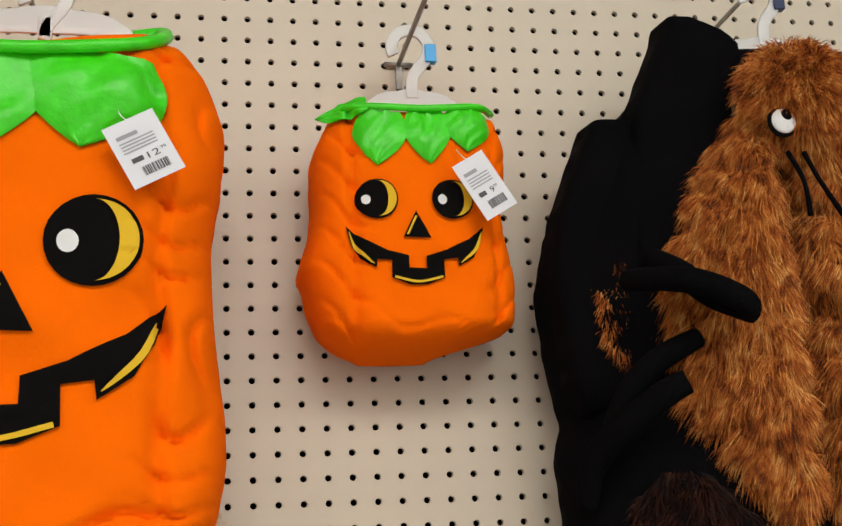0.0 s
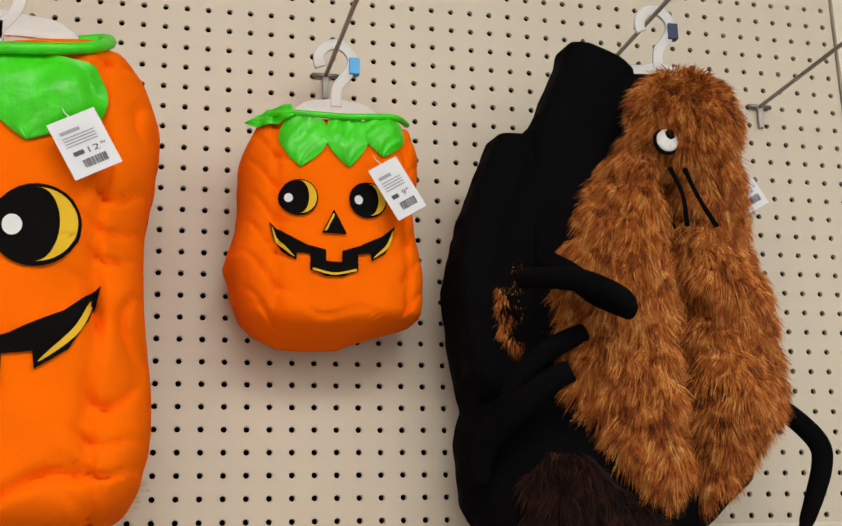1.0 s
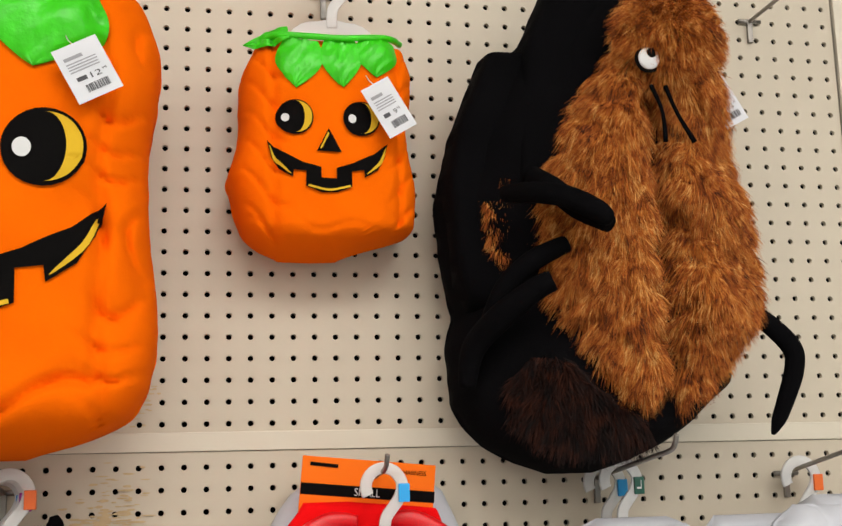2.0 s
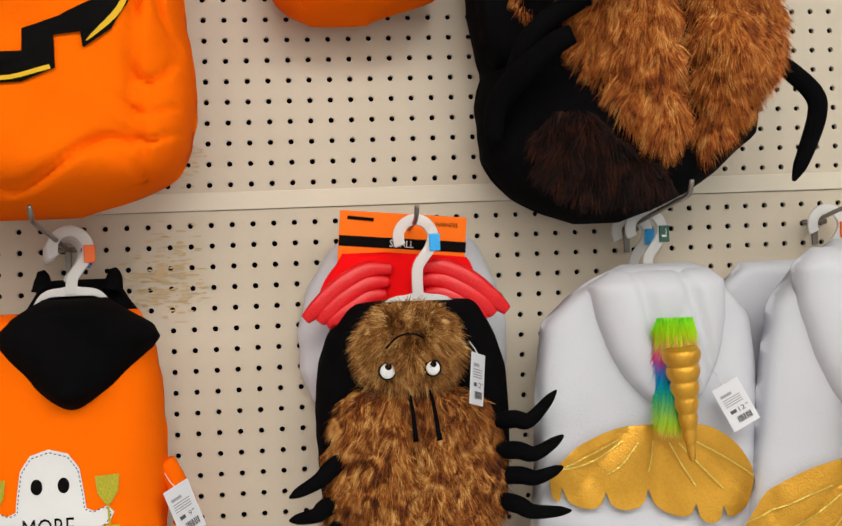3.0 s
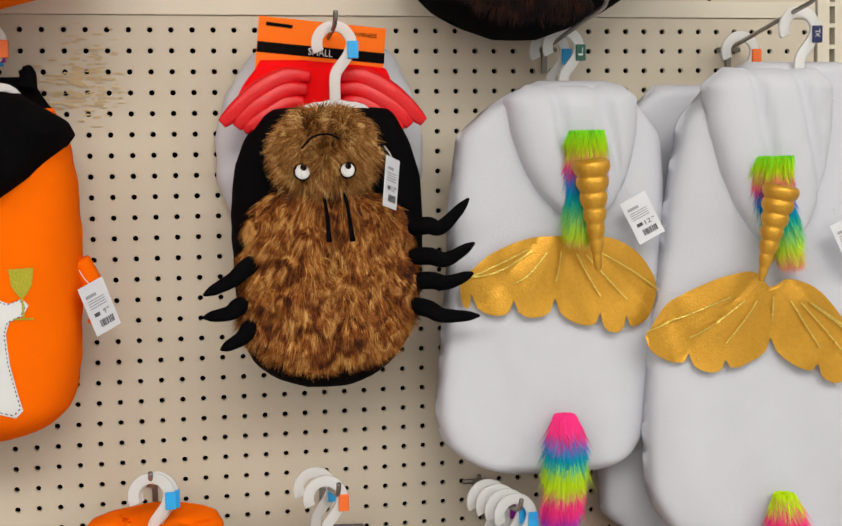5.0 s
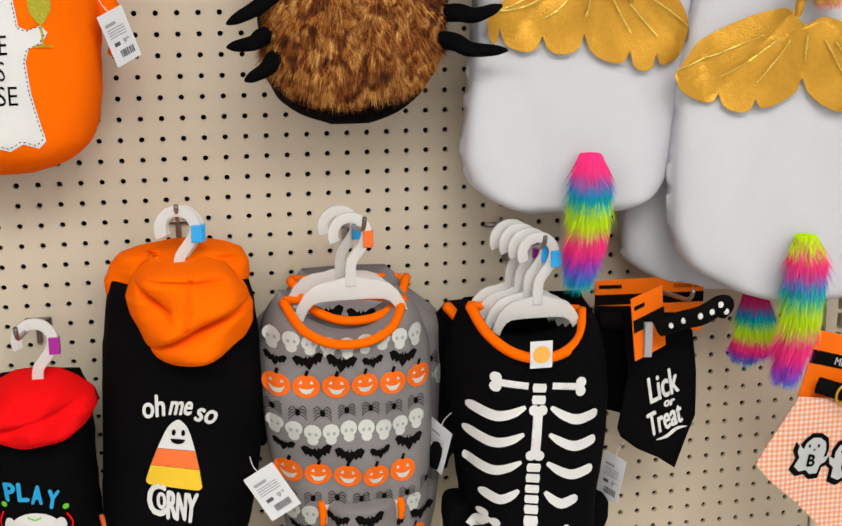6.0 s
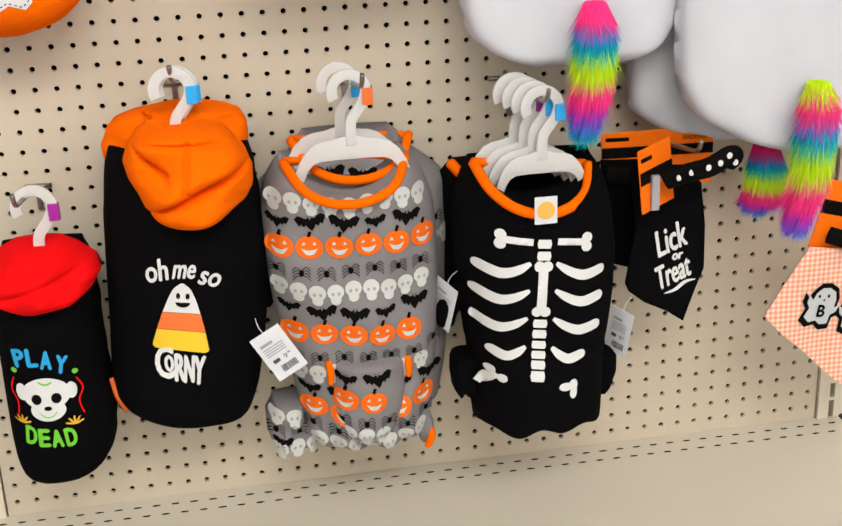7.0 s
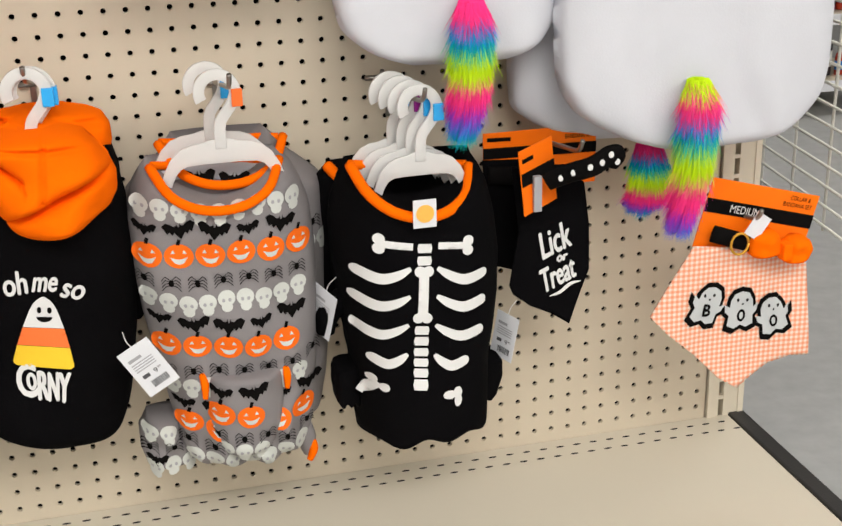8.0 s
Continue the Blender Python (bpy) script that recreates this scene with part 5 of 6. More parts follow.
part("candy_tip", shapes([tilted(band(0.56, 1.0))], cfn, 0.0014), WHITE_INK, ch)
part("candy_middle", shapes([tilted(band(0.30, 0.555))], cfn, 0.0014), mat("orange_ink", (0.9, 0.17, 0.03), 0.7), ch, "orange printed band")
part("candy_base", shapes([tilted(band(0.0, 0.295))], cfn, 0.0014), mat("yellow_ink", (0.85, 0.55, 0.02), 0.7), ch, "yellow printed band")
part("candy_face", shapes([tilted(q) for q in (disc(-0.0045, 0.81, 0.0024, 0.046), disc(0.0065, 0.81, 0.0024, 0.046), disc(0.001, 0.715, 0.0085, 0.075, 14, 180, 360))], cfn, 0.002), BLACK_INK, ch)
hanger(0.013, -0.140, 0.796, BLUE_TAB, 0.09, 0.085)
hanger(0.017, -0.130, 0.795, BLUE_TAB, 0.09, 0.085)

# ---- play-dead hoodie ----
pd = hold("skull_hoodie", 0, 0, 0, "small black dog hoodie with red hood and sugar skull print", "hoodie")
PDC = Cloth([(0.60, -0.205, -0.113), (0.57, -0.220, -0.102), (0.53, -0.224, -0.102), (0.46, -0.227, -0.101), (0.40, -0.228, -0.098), (0.36, -0.228, -0.099), (0.33, -0.226, -0.104), (0.308, -0.220, -0.118), (0.294, -0.202, -0.140), (0.286, -0.185, -0.160)], -0.07, -0.150, 71, 0.003, 30, 22, 2.6, 0.035)
part("fleece_body", PDC.mesh(40, 60), BLACK, pd)
part("hood", Cloth([(0.612, -0.185, -0.135), (0.602, -0.205, -0.115), (0.585, -0.225, -0.095), (0.572, -0.232, -0.090), (0.555, -0.222, -0.100), (0.54, -0.205, -0.120), (0.528, -0.185, -0.145)], -0.10, -0.180, 72, 0.006, 60, 50, 2.4, 0.025, lambda x, z: 0.008 * np.exp(-((z - 0.572 - 0.3 * (x + 0.16)) / 0.004) ** 2)).mesh(40, 40), RED, pd, "bright red knit hood")
pfn = clamped(PDC)
CYAN, LIMEI = mat("cyan_ink", (0.01, 0.36, 0.72), 0.7), mat("lime_ink", (0.16, 0.60, 0.03), 0.7)
for b_, x_, z_, dg in (("P", -0.196, 0.478, 6), ("L", -0.181, 0.478, 1), ("A", -0.165, 0.474, -5), ("Y", -0.148, 0.467, -12)):
    part("lettering", word(b_, x_, z_, 0.0115, 0.022, pfn, 0.0014, dg, bold=0.0012), CYAN, pd, "cyan printed lettering")
for b_, x_, z_, dg in (("D", -0.195, 0.3765, -6), ("E", -0.180, 0.373, -3), ("A", -0.165, 0.371, 0), ("D", -0.149, 0.371, 4)):
    part("lettering", word(b_, x_, z_, 0.0118, 0.024, pfn, 0.0014, dg, bold=0.0012), LIMEI, pd, "lime green printed lettering")
sx = -0.170
part("skull_print", shapes([disc(sx, 0.431, 0.0285, 0.0205), disc(sx, 0.410, 0.0205, 0.0140), disc(sx - 0.029, 0.434, 0.0065, 0.011), disc(sx + 0.029, 0.432, 0.0065, 0.011)], pfn, 0.0014), WHITE_INK, pd, "white printed dog sugar skull")
for ex in (-0.0115, 0.0105):
    part("eye_print", shapes([disc(sx + ex * 1.05, 0.425, 0.0060, 0.0066)], pfn, 0.0020), BLACK_INK, pd)
part("nose_print", shapes([disc(sx, 0.413, 0.0045, 0.0030)], pfn, 0.0020), BLACK_INK, pd)
for k, lp in enumerate((stroke([(sx - 0.008, 0.447), (sx, 0.443), (sx + 0.008, 0.446)], 0.0020, 8), stroke([(sx - 0.010, 0.408), (sx - 0.004, 0.402), (sx + 0.004, 0.402), (sx + 0.010, 0.408)], 0.0014, 8), disc(sx - 0.034, 0.462, 0.0036, None, 12), disc(sx + 0.036, 0.456, 0.0036, None, 12))):
    part("green_sprig", shapes([lp], pfn, 0.0021), LIMEI, pd)
for pts in ([(sx - 0.036, 0.452), (sx - 0.041, 0.436), (sx - 0.035, 0.420), (sx - 0.037, 0.402)], [(sx + 0.036, 0.447), (sx + 0.042, 0.432), (sx + 0.036, 0.416), (sx + 0.040, 0.398)]):
    part("red_scroll", shapes([stroke(pts, 0.0018, 14)], pfn, 0.0014), RED, pd)
YEL_INK = mat("yellow_print", (0.75, 0.42, 0.02), 0.7)
for fx_, fz_ in ((sx - 0.033, 0.392), (sx + 0.028, 0.387)):
    part("yellow_flower", shapes([turn2(disc(0, 0.006, 0.0013, 0.006, 8), fx_, fz_, d) for d in (-70, -35, 0, 35, 70)], pfn, 0.0014), YEL_INK, pd)
hanger(-0.155, -0.13, 0.670, MAGENTA_TAB, 0.07, 0.085, arm=0.02)
tagged(part("paper_label", tube([(-0.099, -0.10, 0.42), (-0.092, -0.105, 0.395), (-0.085, -0.10, 0.372)], [0.003, 0.005, 0.003], 10, 6, flat=0.15), ORANGE_TAB, pd), "orange paper label at the side seam")

# ---- printed pajamas ----
def motif_bat(x, z, s, deg=0):
    h = [(0, 0.10), (0.06, 0.16), (0.09, 0.30), (0.14, 0.18), (0.3, 0.16), (0.5, 0.28), (0.75, 0.34), (1.0, 0.22), (0.86, 0.02), (0.74, -0.14), (0.6, -0.06), (0.45, -0.22), (0.32, -0.12), (0.16, -0.28), (0, -0.42)]
    h = [(a, b * 1.55) for a, b in h]
    return turn2(h + [(-a, b) for a, b in h[-2:0:-1]], x, z, deg, s)


def pajamas(dx, dy, full, label, wide=0.0):
    ob = hold("dog_pajamas", 0, 0, 0, label, "pajamas", "printed pajamas")
    cl = Cloth([(z, a + dx - wide * (1 if z < 0.63 else -1.6), b + dx + wide * (1 if z < 0.63 else -1.6)) for z, a, b in ((0.684, 0.140, 0.282), (0.672, 0.127, 0.298), (0.655, 0.116, 0.309), (0.62, 0.107, 0.321), (0.56, 0.108, 0.325), (0.50, 0.114, 0.324), (0.45, 0.122, 0.321), (0.40, 0.131, 0.317), (0.36, 0.137, 0.313), (0.33, 0.142, 0.307), (0.305, 0.156, 0.296), (0.292, 0.172, 0.285))],
               -0.075 + dy, -0.165 + dy, 81, 0.0042, 40, 22, 2.6, 0.035, lambda x, z: 0.007 * np.sin(x * 150 + 2 * np.sin(z * 40)) * np.clip((0.43 - z) / 0.1, 0, 1), dip=0.042)
    part("knit_body", cl.mesh(64, 90), GREY_CLOTH, ob)
    fn = clamped(cl)
    cx = 0.211 + dx
    part("collar", tube([(cx - 0.072, -0.11 + dy, 0.680), (cx - 0.055, -0.152 + dy, 0.658), (cx - 0.03, -0.172 + dy, 0.646), (cx, -0.178 + dy, 0.642), (cx + 0.03, -0.172 + dy, 0.645), (cx + 0.057, -0.152 + dy, 0.656), (cx + 0.075, -0.11 + dy, 0.676)], [0.0058], 34, 8), ORANGE_KNIT, ob, "orange rib-knit collar")
    part("back_collar", tube([(cx - 0.070, -0.09 + dy, 0.676), (cx - 0.04, -0.085 + dy, 0.672), (cx, -0.083 + dy, 0.668), (cx + 0.04, -0.085 + dy, 0.671), (cx + 0.072, -0.09 + dy, 0.670)], [0.005], 30, 8), ORANGE_KNIT, ob, "orange rib-knit collar")
    part("lining", Cloth([(0.672, cx - 0.055, cx + 0.055), (0.665, cx - 0.06, cx + 0.06), (0.655, cx - 0.05, cx + 0.05), (0.64, cx - 0.03, cx + 0.03)], -0.085 + dy, -0.095 + dy, 82, 0.001, soft=0.01).mesh(24, 16), WHITE, ob, "pale inside of the collar")
    if full:
        print_rows(ob, cl, fn, (("bat", 0.646), ("pumpkin", 0.606), ("spider", 0.570), ("skull", 0.545)) if dy else (("skull", 0.637), ("bat", 0.615), ("pumpkin", 0.585), ("spider", 0.554), ("skull", 0.528), ("bat", 0.502), ("pumpkin", 0.471), ("spider", 0.440), ("skull", 0.419), ("bat", 0.396), ("pumpkin", 0.368), ("spider", 0.343), ("skull", 0.322)), cx)
    return ob, cl, fn


PUMPKIN_INK, PALE_INK = mat("orange_fabric_print", (0.88, 0.15, 0.012), 0.85, spec=0.1), mat("pale_fabric_print", (0.58, 0.60, 0.58), 0.85, spec=0.1)


def print_rows(ob, cl, fn, rows, cx):
    """Printed rows of pumpkins, bats, spiders and skulls across a cloth."""
    rr = random.Random(8)
    for kind, z in rows:
        step = {"skull": 0.0215, "bat": 0.038, "pumpkin": 0.0345, "spider": 0.029}[kind]
        l, r = (float(q) for q in cl.span(z))
        k0 = l + (0.018 if kind in ("bat", "pumpkin") else 0.011)
        i = 0
        while k0 + i * step < r - (0.014 if kind in ("bat", "pumpkin") else 0.009):
            x = k0 + i * step
            zz = z + 0.0025 * math.sin(i * 1.3 + z * 40) + 0.006 * ((x - cx) / 0.1) ** 2
            if kind == "skull":
                m = part("printed_skull", shapes([disc(x, zz + 0.003, 0.0102, 0.0098, 14), disc(x, zz - 0.007, 0.0066, 0.0062, 10)], fn, 0.0014, 0.008), PALE_INK, ob, "pale printed skull")
                part("socket_print", shapes([disc(x - 0.0036, zz + 0.001, 0.0020, 0.0024, 6), disc(x + 0.0036, zz + 0.001, 0.0020, 0.0024, 6)], fn, 0.0020, 0.01), GREYINK, m)
            elif kind == "bat":
                part("printed_bat", shapes([motif_bat(x, zz, 0.0185 if i % 3 else 0.0135, rr.uniform(-8, 8))], fn, 0.0015, 0.008), BLACK_INK, ob, "black printed bat")
            elif kind == "pumpkin":
                m = part("printed_pumpkin", shapes([disc(x, zz, 0.0165, 0.0146, 20)], fn, 0.0014, 0.008), PUMPKIN_INK, ob, "orange printed pumpkin")
                part("stalk", shapes([stroke([(x, zz + 0.013), (x + 0.0005, zz + 0.016), (x + 0.002, zz + 0.020)], 0.0038, 4)], fn, 0.0016, 0.008), BLACK_INK, m)
                grin = [(x - 0.0098, zz - 0.001), (x - 0.004, zz - 0.0035), (x, zz - 0.004), (x + 0.004, zz - 0.0035), (x + 0.0098, zz - 0.001), (x + 0.005, zz - 0.0085), (x, zz - 0.010), (x - 0.005, zz - 0.0085)]
                part("grin", shapes([grin, [(x - 0.009, zz + 0.003), (x - 0.004, zz + 0.003), (x - 0.006, zz + 0.0075)], [(x + 0.004, zz + 0.003), (x + 0.009, zz + 0.003), (x + 0.006, zz + 0.0075)]], fn, 0.0020, 0.008), PALE_INK, m)
            else:
                legs = [stroke([(x, zz + q * 0.3), (x + sgn * 0.006, zz + q + 0.002), (x + sgn * 0.0105, zz + q - 0.003)], 0.0009, 5) for sgn in (-1, 1) for q in (0.006, 0.002, -0.002, -0.006)]
                part("printed_spider", shapes([disc(x, zz, 0.0032, 0.0044, 8)] + legs, fn, 0.0016, 0.008), BLACK_INK, ob, "black printed spider")
            i += 1


pj, PJC, jfn = pajamas(0.0, 0.0, True, "grey dog pajamas printed with pumpkins, bats and skulls, orange collar")
pj2, PJ2C, _ = pajamas(0.014, 0.055, True, "second pair of printed grey dog pajamas hanging behind", 0.012)
pj.location = (-0.007, 0.0, 0.0)
pj2.location = (-0.007, 0.0, 0.012)
POUCH = Cloth([(0.438, 0.178, 0.266), (0.428, 0.174, 0.272), (0.395, 0.171, 0.272), (0.365, 0.172, 0.268), (0.340, 0.180, 0.258), (0.322, 0.200, 0.236)], -0.125, -0.186, 84, 0.002, 60, 40, 2.2, 0.025, top=0.006)
part("pouch", POUCH.mesh(40, 40), GREY_CLOTH, pj, "gathered grey pouch panel")
print_rows(pj, POUCH, clamped(POUCH), (("bat", 0.422), ("pumpkin", 0.391), ("spider", 0.361), ("skull", 0.341)), 0.221)
CUFF = Cloth([(0.365, 0.105, 0.150), (0.345, 0.094, 0.155), (0.320, 0.093, 0.16), (0.302, 0.098, 0.165), (0.292, 0.115, 0.155)], -0.075, -0.125, 85, 0.004, 90, 60, 2.2, 0.015, top=0.01)
part("cuff", CUFF.mesh(30, 30), GREY_CLOTH, pj, "crumpled grey leg cuff")
print_rows(pj, CUFF, clamped(CUFF), (("skull", 0.348), ("spider", 0.330), ("bat", 0.316), ("skull", 0.304)), 0.13)
part("cuff", tube([(0.285, -0.11, 0.335), (0.296, -0.115, 0.312), (0.298, -0.11, 0.288)], [0.018, 0.013, 0.006], 12, 10), GREY_CLOTH, pj, "crumpled grey leg cuff")
part("cuff_edge", tube([(0.300, -0.118, 0.318), (0.304, -0.122, 0.300), (0.298, -0.122, 0.284)], [0.004, 0.006, 0.004], 12, 8), ORANGE_KNIT, pj, "orange edging")
for g in (0.173, 0.270):
    part("edging", tube([(g, -0.152, 0.436), (g + 0.002, -0.160, 0.424), (g + 0.001, -0.162, 0.408)], [0.004, 0.005, 0.003], 10, 8), ORANGE_KNIT, pj, "orange edging")
for y in (-0.125, -0.085):
    hanger(0.213 - (y + 0.125) * 0.2, y, 0.776 - (y + 0.125) * 0.12 + (0.006 if y > -0.1 else 0), ORANGE_TAB if y < -0.1 else BLUE_TAB, 0.142, 0.082)
price_tag(0.106, -0.188, 0.470, -30, 0, "9", 0.040, 0.064)
price_tag(0.318, -0.120, 0.482, 18, -60, "9", 0.040, 0.064)

# ---- skeleton shirt ----
sk = hold("skeleton_shirt", 0, 0, 0, "black dog shirt with white skeleton print and orange collar", "shirt")
SKC = Cloth([(0.668, 0.358, 0.508), (0.640, 0.344, 0.521), (0.60, 0.333, 0.531), (0.55, 0.334, 0.537), (0.50, 0.339, 0.535), (0.45, 0.345, 0.528), (0.42, 0.350, 0.523), (0.39, 0.353, 0.522), (0.36, 0.354, 0.521), (0.335, 0.355, 0.520), (0.312, 0.357, 0.518)], -0.10, -0.205, 91, 0.0025, 30, 20, 2.8, 0.02, hem=0.006, dip=0.050, crisp=True)
part("knit_body", SKC.mesh(56, 80), BLACK, sk)
kfn = clamped(SKC)
for rows in ([(0.414, 0.331, 0.356), (0.405, 0.327, 0.358), (0.385, 0.326, 0.358), (0.364, 0.327, 0.358), (0.357, 0.332, 0.356)], [(0.402, 0.505, 0.536), (0.394, 0.503, 0.542), (0.372, 0.503, 0.543), (0.350, 0.502, 0.536), (0.338, 0.500, 0.524)]):
    part("cuff", Cloth(rows, -0.110, -0.145, 92, 0.002, 60, 40, 5.0, 0.006, crisp=True, top=0.006, hem=0.003).mesh(28, 28), BLACK, sk, "black knit leg cuff")
bones = []
kx = 0.4290


def bone(p, q, w, knob):
    out = [stroke([p, ((p[0] + q[0]) / 2, (p[1] + q[1]) / 2), q], w, 8)]
    d = Vector((q[0] - p[0], q[1] - p[1])).normalized()
    for e, sg in ((p, -1), (q, 1)):
        if knob:
            for s in (-1, 1):
                out.append(disc(e[0] + sg * d.x * w * 0.2 - d.y * s * w * 0.62, e[1] + sg * d.y * w * 0.2 + d.x * s * w * 0.62, w * 0.72, None, 12))
    return out


bones += bone((kx - 0.050, 0.591), (kx - 0.014, 0.590), 0.0085, False) + bone((kx + 0.016, 0.591), (kx + 0.050, 0.591), 0.0085, False)
for g in (-1, 1):
    for s in (-1, 1):
        bones.append(disc(kx + g * 0.052, 0.591 + s * 0.0055, 0.0068, None, 12))
for g in (-1, 1):
    for z, w in ((0.553, 0.054), (0.519, 0.054), (0.482, 0.052), (0.444, 0.034)):
        rib = spline([(0.020 + w, z + 0.001), (0.018 + w * 0.62, z - 0.004), (0.017 + w * 0.30, z + 0.001), (0.016, z + 0.011)], 18)
        wide = np.interp(np.linspace(0, 1, 18), (0, 0.25, 0.75, 1), (0.0065, 0.0068, 0.0052, 0.0022))[:, None]
        t = np.gradient(rib, axis=0)
        t /= np.linalg.norm(t, axis=1)[:, None]
        nn = np.c_[-t[:, 1], t[:, 0]] * wide
        bones.append([(kx + g * p[0], p[1]) for p in list(rib + nn) + list((rib - nn)[::-1])])
        bones.append(disc(kx + g * (0.020 + w), z + 0.001, 0.0065, None, 12))
for z, h in ((0.588, 0.011), (0.573, 0.011), (0.486, 0.011), (0.472, 0.011), (0.458, 0.010), (0.445, 0.010), (0.432, 0.011), (0.417, 0.014)):
    bones.append([(kx - 0.0085 + a, z + b) for a, b in ((0.001, -h / 2), (0.016, -h / 2), (0.0175, 0), (0.016, h / 2), (0.001, h / 2), (-0.0005, 0))])
bones += [stroke([(kx, 0.556), (kx, 0.53), (kx, 0.505)], 0.012, 8)] + [disc(kx + s * 0.005, z, 0.0068, None, 12) for s in (-1, 1) for z in (0.560, 0.502)]
bones += bone((0.382, 0.412), (0.365, 0.388), 0.011, False) + [disc(0.376, 0.415, 0.006, None, 10), disc(0.389, 0.407, 0.006, None, 10)]
bones += [disc(0.466, 0.402, 0.009, 0.006, 10), disc(0.476, 0.404, 0.006, 0.008, 10), disc(0.477, 0.394, 0.005, 0.009, 10)]
bones = [[(x - 0.0075 + 0.055 * (z - 0.5), z - 0.11 * (x - kx) - 0.007) for x, z in lp] for lp in bones]
part("bone_print", shapes(bones, kfn, 0.0014, 0.008), WHITE_INK, sk, "white printed skeleton bones")
part("collar", tube([(0.357, -0.135, 0.668), (0.368, -0.175, 0.645), (0.392, -0.200, 0.627), (0.425, -0.208, 0.619), (0.458, -0.200, 0.622), (0.486, -0.175, 0.634), (0.500, -0.135, 0.653)], [0.0065], 36, 8), ORANGE_KNIT, sk, "orange rib-knit collar")
part("back_collar", tube([(0.358, -0.128, 0.666), (0.39, -0.115, 0.658), (0.43, -0.112, 0.655), (0.47, -0.115, 0.652), (0.499, -0.128, 0.652)], [0.006], 30, 8), ORANGE_KNIT, sk, "orange rib-knit collar")
part("neck_label", box(0.411, 0.438, -0.2165, -0.215, 0.610, 0.643, 0.0004), CARD, sk, "white neck label with an orange disc")
part("label_disc", shapes([disc(0.4245, 0.627, 0.0105)], flat_at(-0.2165), 0.0012), mat("label_orange", (0.9, 0.45, 0.08), 0.6), sk)
part("sleeve", tube([(0.345, -0.12, 0.50), (0.325, -0.115, 0.475), (0.322, -0.11, 0.452)], [0.014, 0.015, 0.012], 12, 10), BLACK, sk)
for k, y in enumerate((-0.150, -0.137, -0.124, -0.110)):
    hanger(0.438 - k * 0.008, y, 0.746 + 0.003 * k, (BLUE_TAB, BLUE_TAB, MAGENTA_TAB, BLUE_TAB)[k], 0.118, 0.082)
sk2 = hold("skeleton_shirt", 0, 0, 0, "black dog shirt with orange collar hanging behind the front one", "shirt")
part("knit_body", Cloth([(0.652, 0.345, 0.500), (0.635, 0.330, 0.515), (0.59, 0.320, 0.52), (0.50, 0.325, 0.52), (0.46, 0.328, 0.52)], -0.055, -0.095, 93, 0.003).mesh(30, 40), BLACK, sk2)
part("collar", tube([(0.342, -0.07, 0.650), (0.352, -0.09, 0.640), (0.362, -0.10, 0.634)], [0.007], 12, 8), ORANGE_KNIT, sk2, "orange rib-knit collar")
price_tag(0.545, -0.135, 0.425, 12, -55, "9", 0.034, 0.064)

# ---- bandana sets ----
def flat_cloth(loop, y, folds, seed, curve=None):
    bm = bmesh.new()
    q = bm.faces.new([bm.verts.new((p[0], 0, p[1])) for p in loop])
    q.normal_update()
    bmesh.ops.triangulate(bm, faces=[q], ngon_method="EAR_CLIP")
    fn = lambda x, z: y + waves(np.asarray(x, float), np.asarray(z, float), seed, folds, 26, 12) + (curve(x, z) if curve else 0)
    conform(bm, fn, 0.0, 0.009)
    r = bmesh.ops.extrude_face_region(bm, geom=bm.faces[:])
    for v in r["geom"]:
        if isinstance(v, bmesh.types.BMVert):
            v.co.y += 0.002
    bmesh.ops.recalc_face_normals(bm, faces=bm.faces[:])
    return bm, fn


lk = hold("bandana_set", 0, 0, 0, "black dog bandana with white lettering on an orange card", "bandana", "bandana sets")
bm, lfn = flat_cloth([(0.555, 0.645), (0.625, 0.640), (0.650, 0.615), (0.657, 0.560), (0.659, 0.500), (0.648, 0.470), (0.634, 0.428), (0.610, 0.445), (0.580, 0.460), (0.558, 0.478), (0.553, 0.49), (0.566, 0.56)], -0.130, 0.002, 5)
part("bandana", bm, BLACK, lk)
for w_, x_, z_, ww, hh, dg in (("Lick", 0.613, 0.545, 0.040, 0.034, 24), ("or", 0.622, 0.520, 0.013, 0.008, 10), ("Treat", 0.617, 0.499, 0.047, 0.030, 24)):
    part("lettering", word(w_, x_, z_, ww, hh, lfn, 0.0014, dg, 0.25, bold=0.0009), WHITE_INK, lk, "white brush-script lettering")
part("flourish", shapes([stroke([(0.606, 0.470), (0.620, 0.474), (0.634, 0.484), (0.648, 0.486)], 0.005, 14, True)], lfn, 0.0014), WHITE_INK, lk)
c2 = part("display_card", box(-0.034, 0.034, -0.001, 0.001, -0.040, 0.040, 0.0005), CARD_ORANGE, lk, "orange cardboard header card")
c2.matrix_basis = pose(0.582, -0.150, 0.636, -4, -4, 36)
part("black_band", box(-0.034, 0.034, -0.0018, -0.0012, -0.004, 0.012), BLACK_INK, c2)
part("logo_bar", box(-0.030, -0.008, -0.0017, -0.0011, 0.024, 0.029), BLACK_INK, c2)
part("collar_strap", tube([(0.588, -0.165, 0.632), (0.610, -0.180, 0.645), (0.632, -0.195, 0.655), (0.655, -0.190, 0.664), (0.668, -0.18, 0.660), (0.664, -0.17, 0.648)], [0.012, 0.013, 0.013, 0.014, 0.013], 30, 10, flat=0.45), BLACK_INK, lk, "black collar strap with white skulls")
sk_dots = bmesh.new()
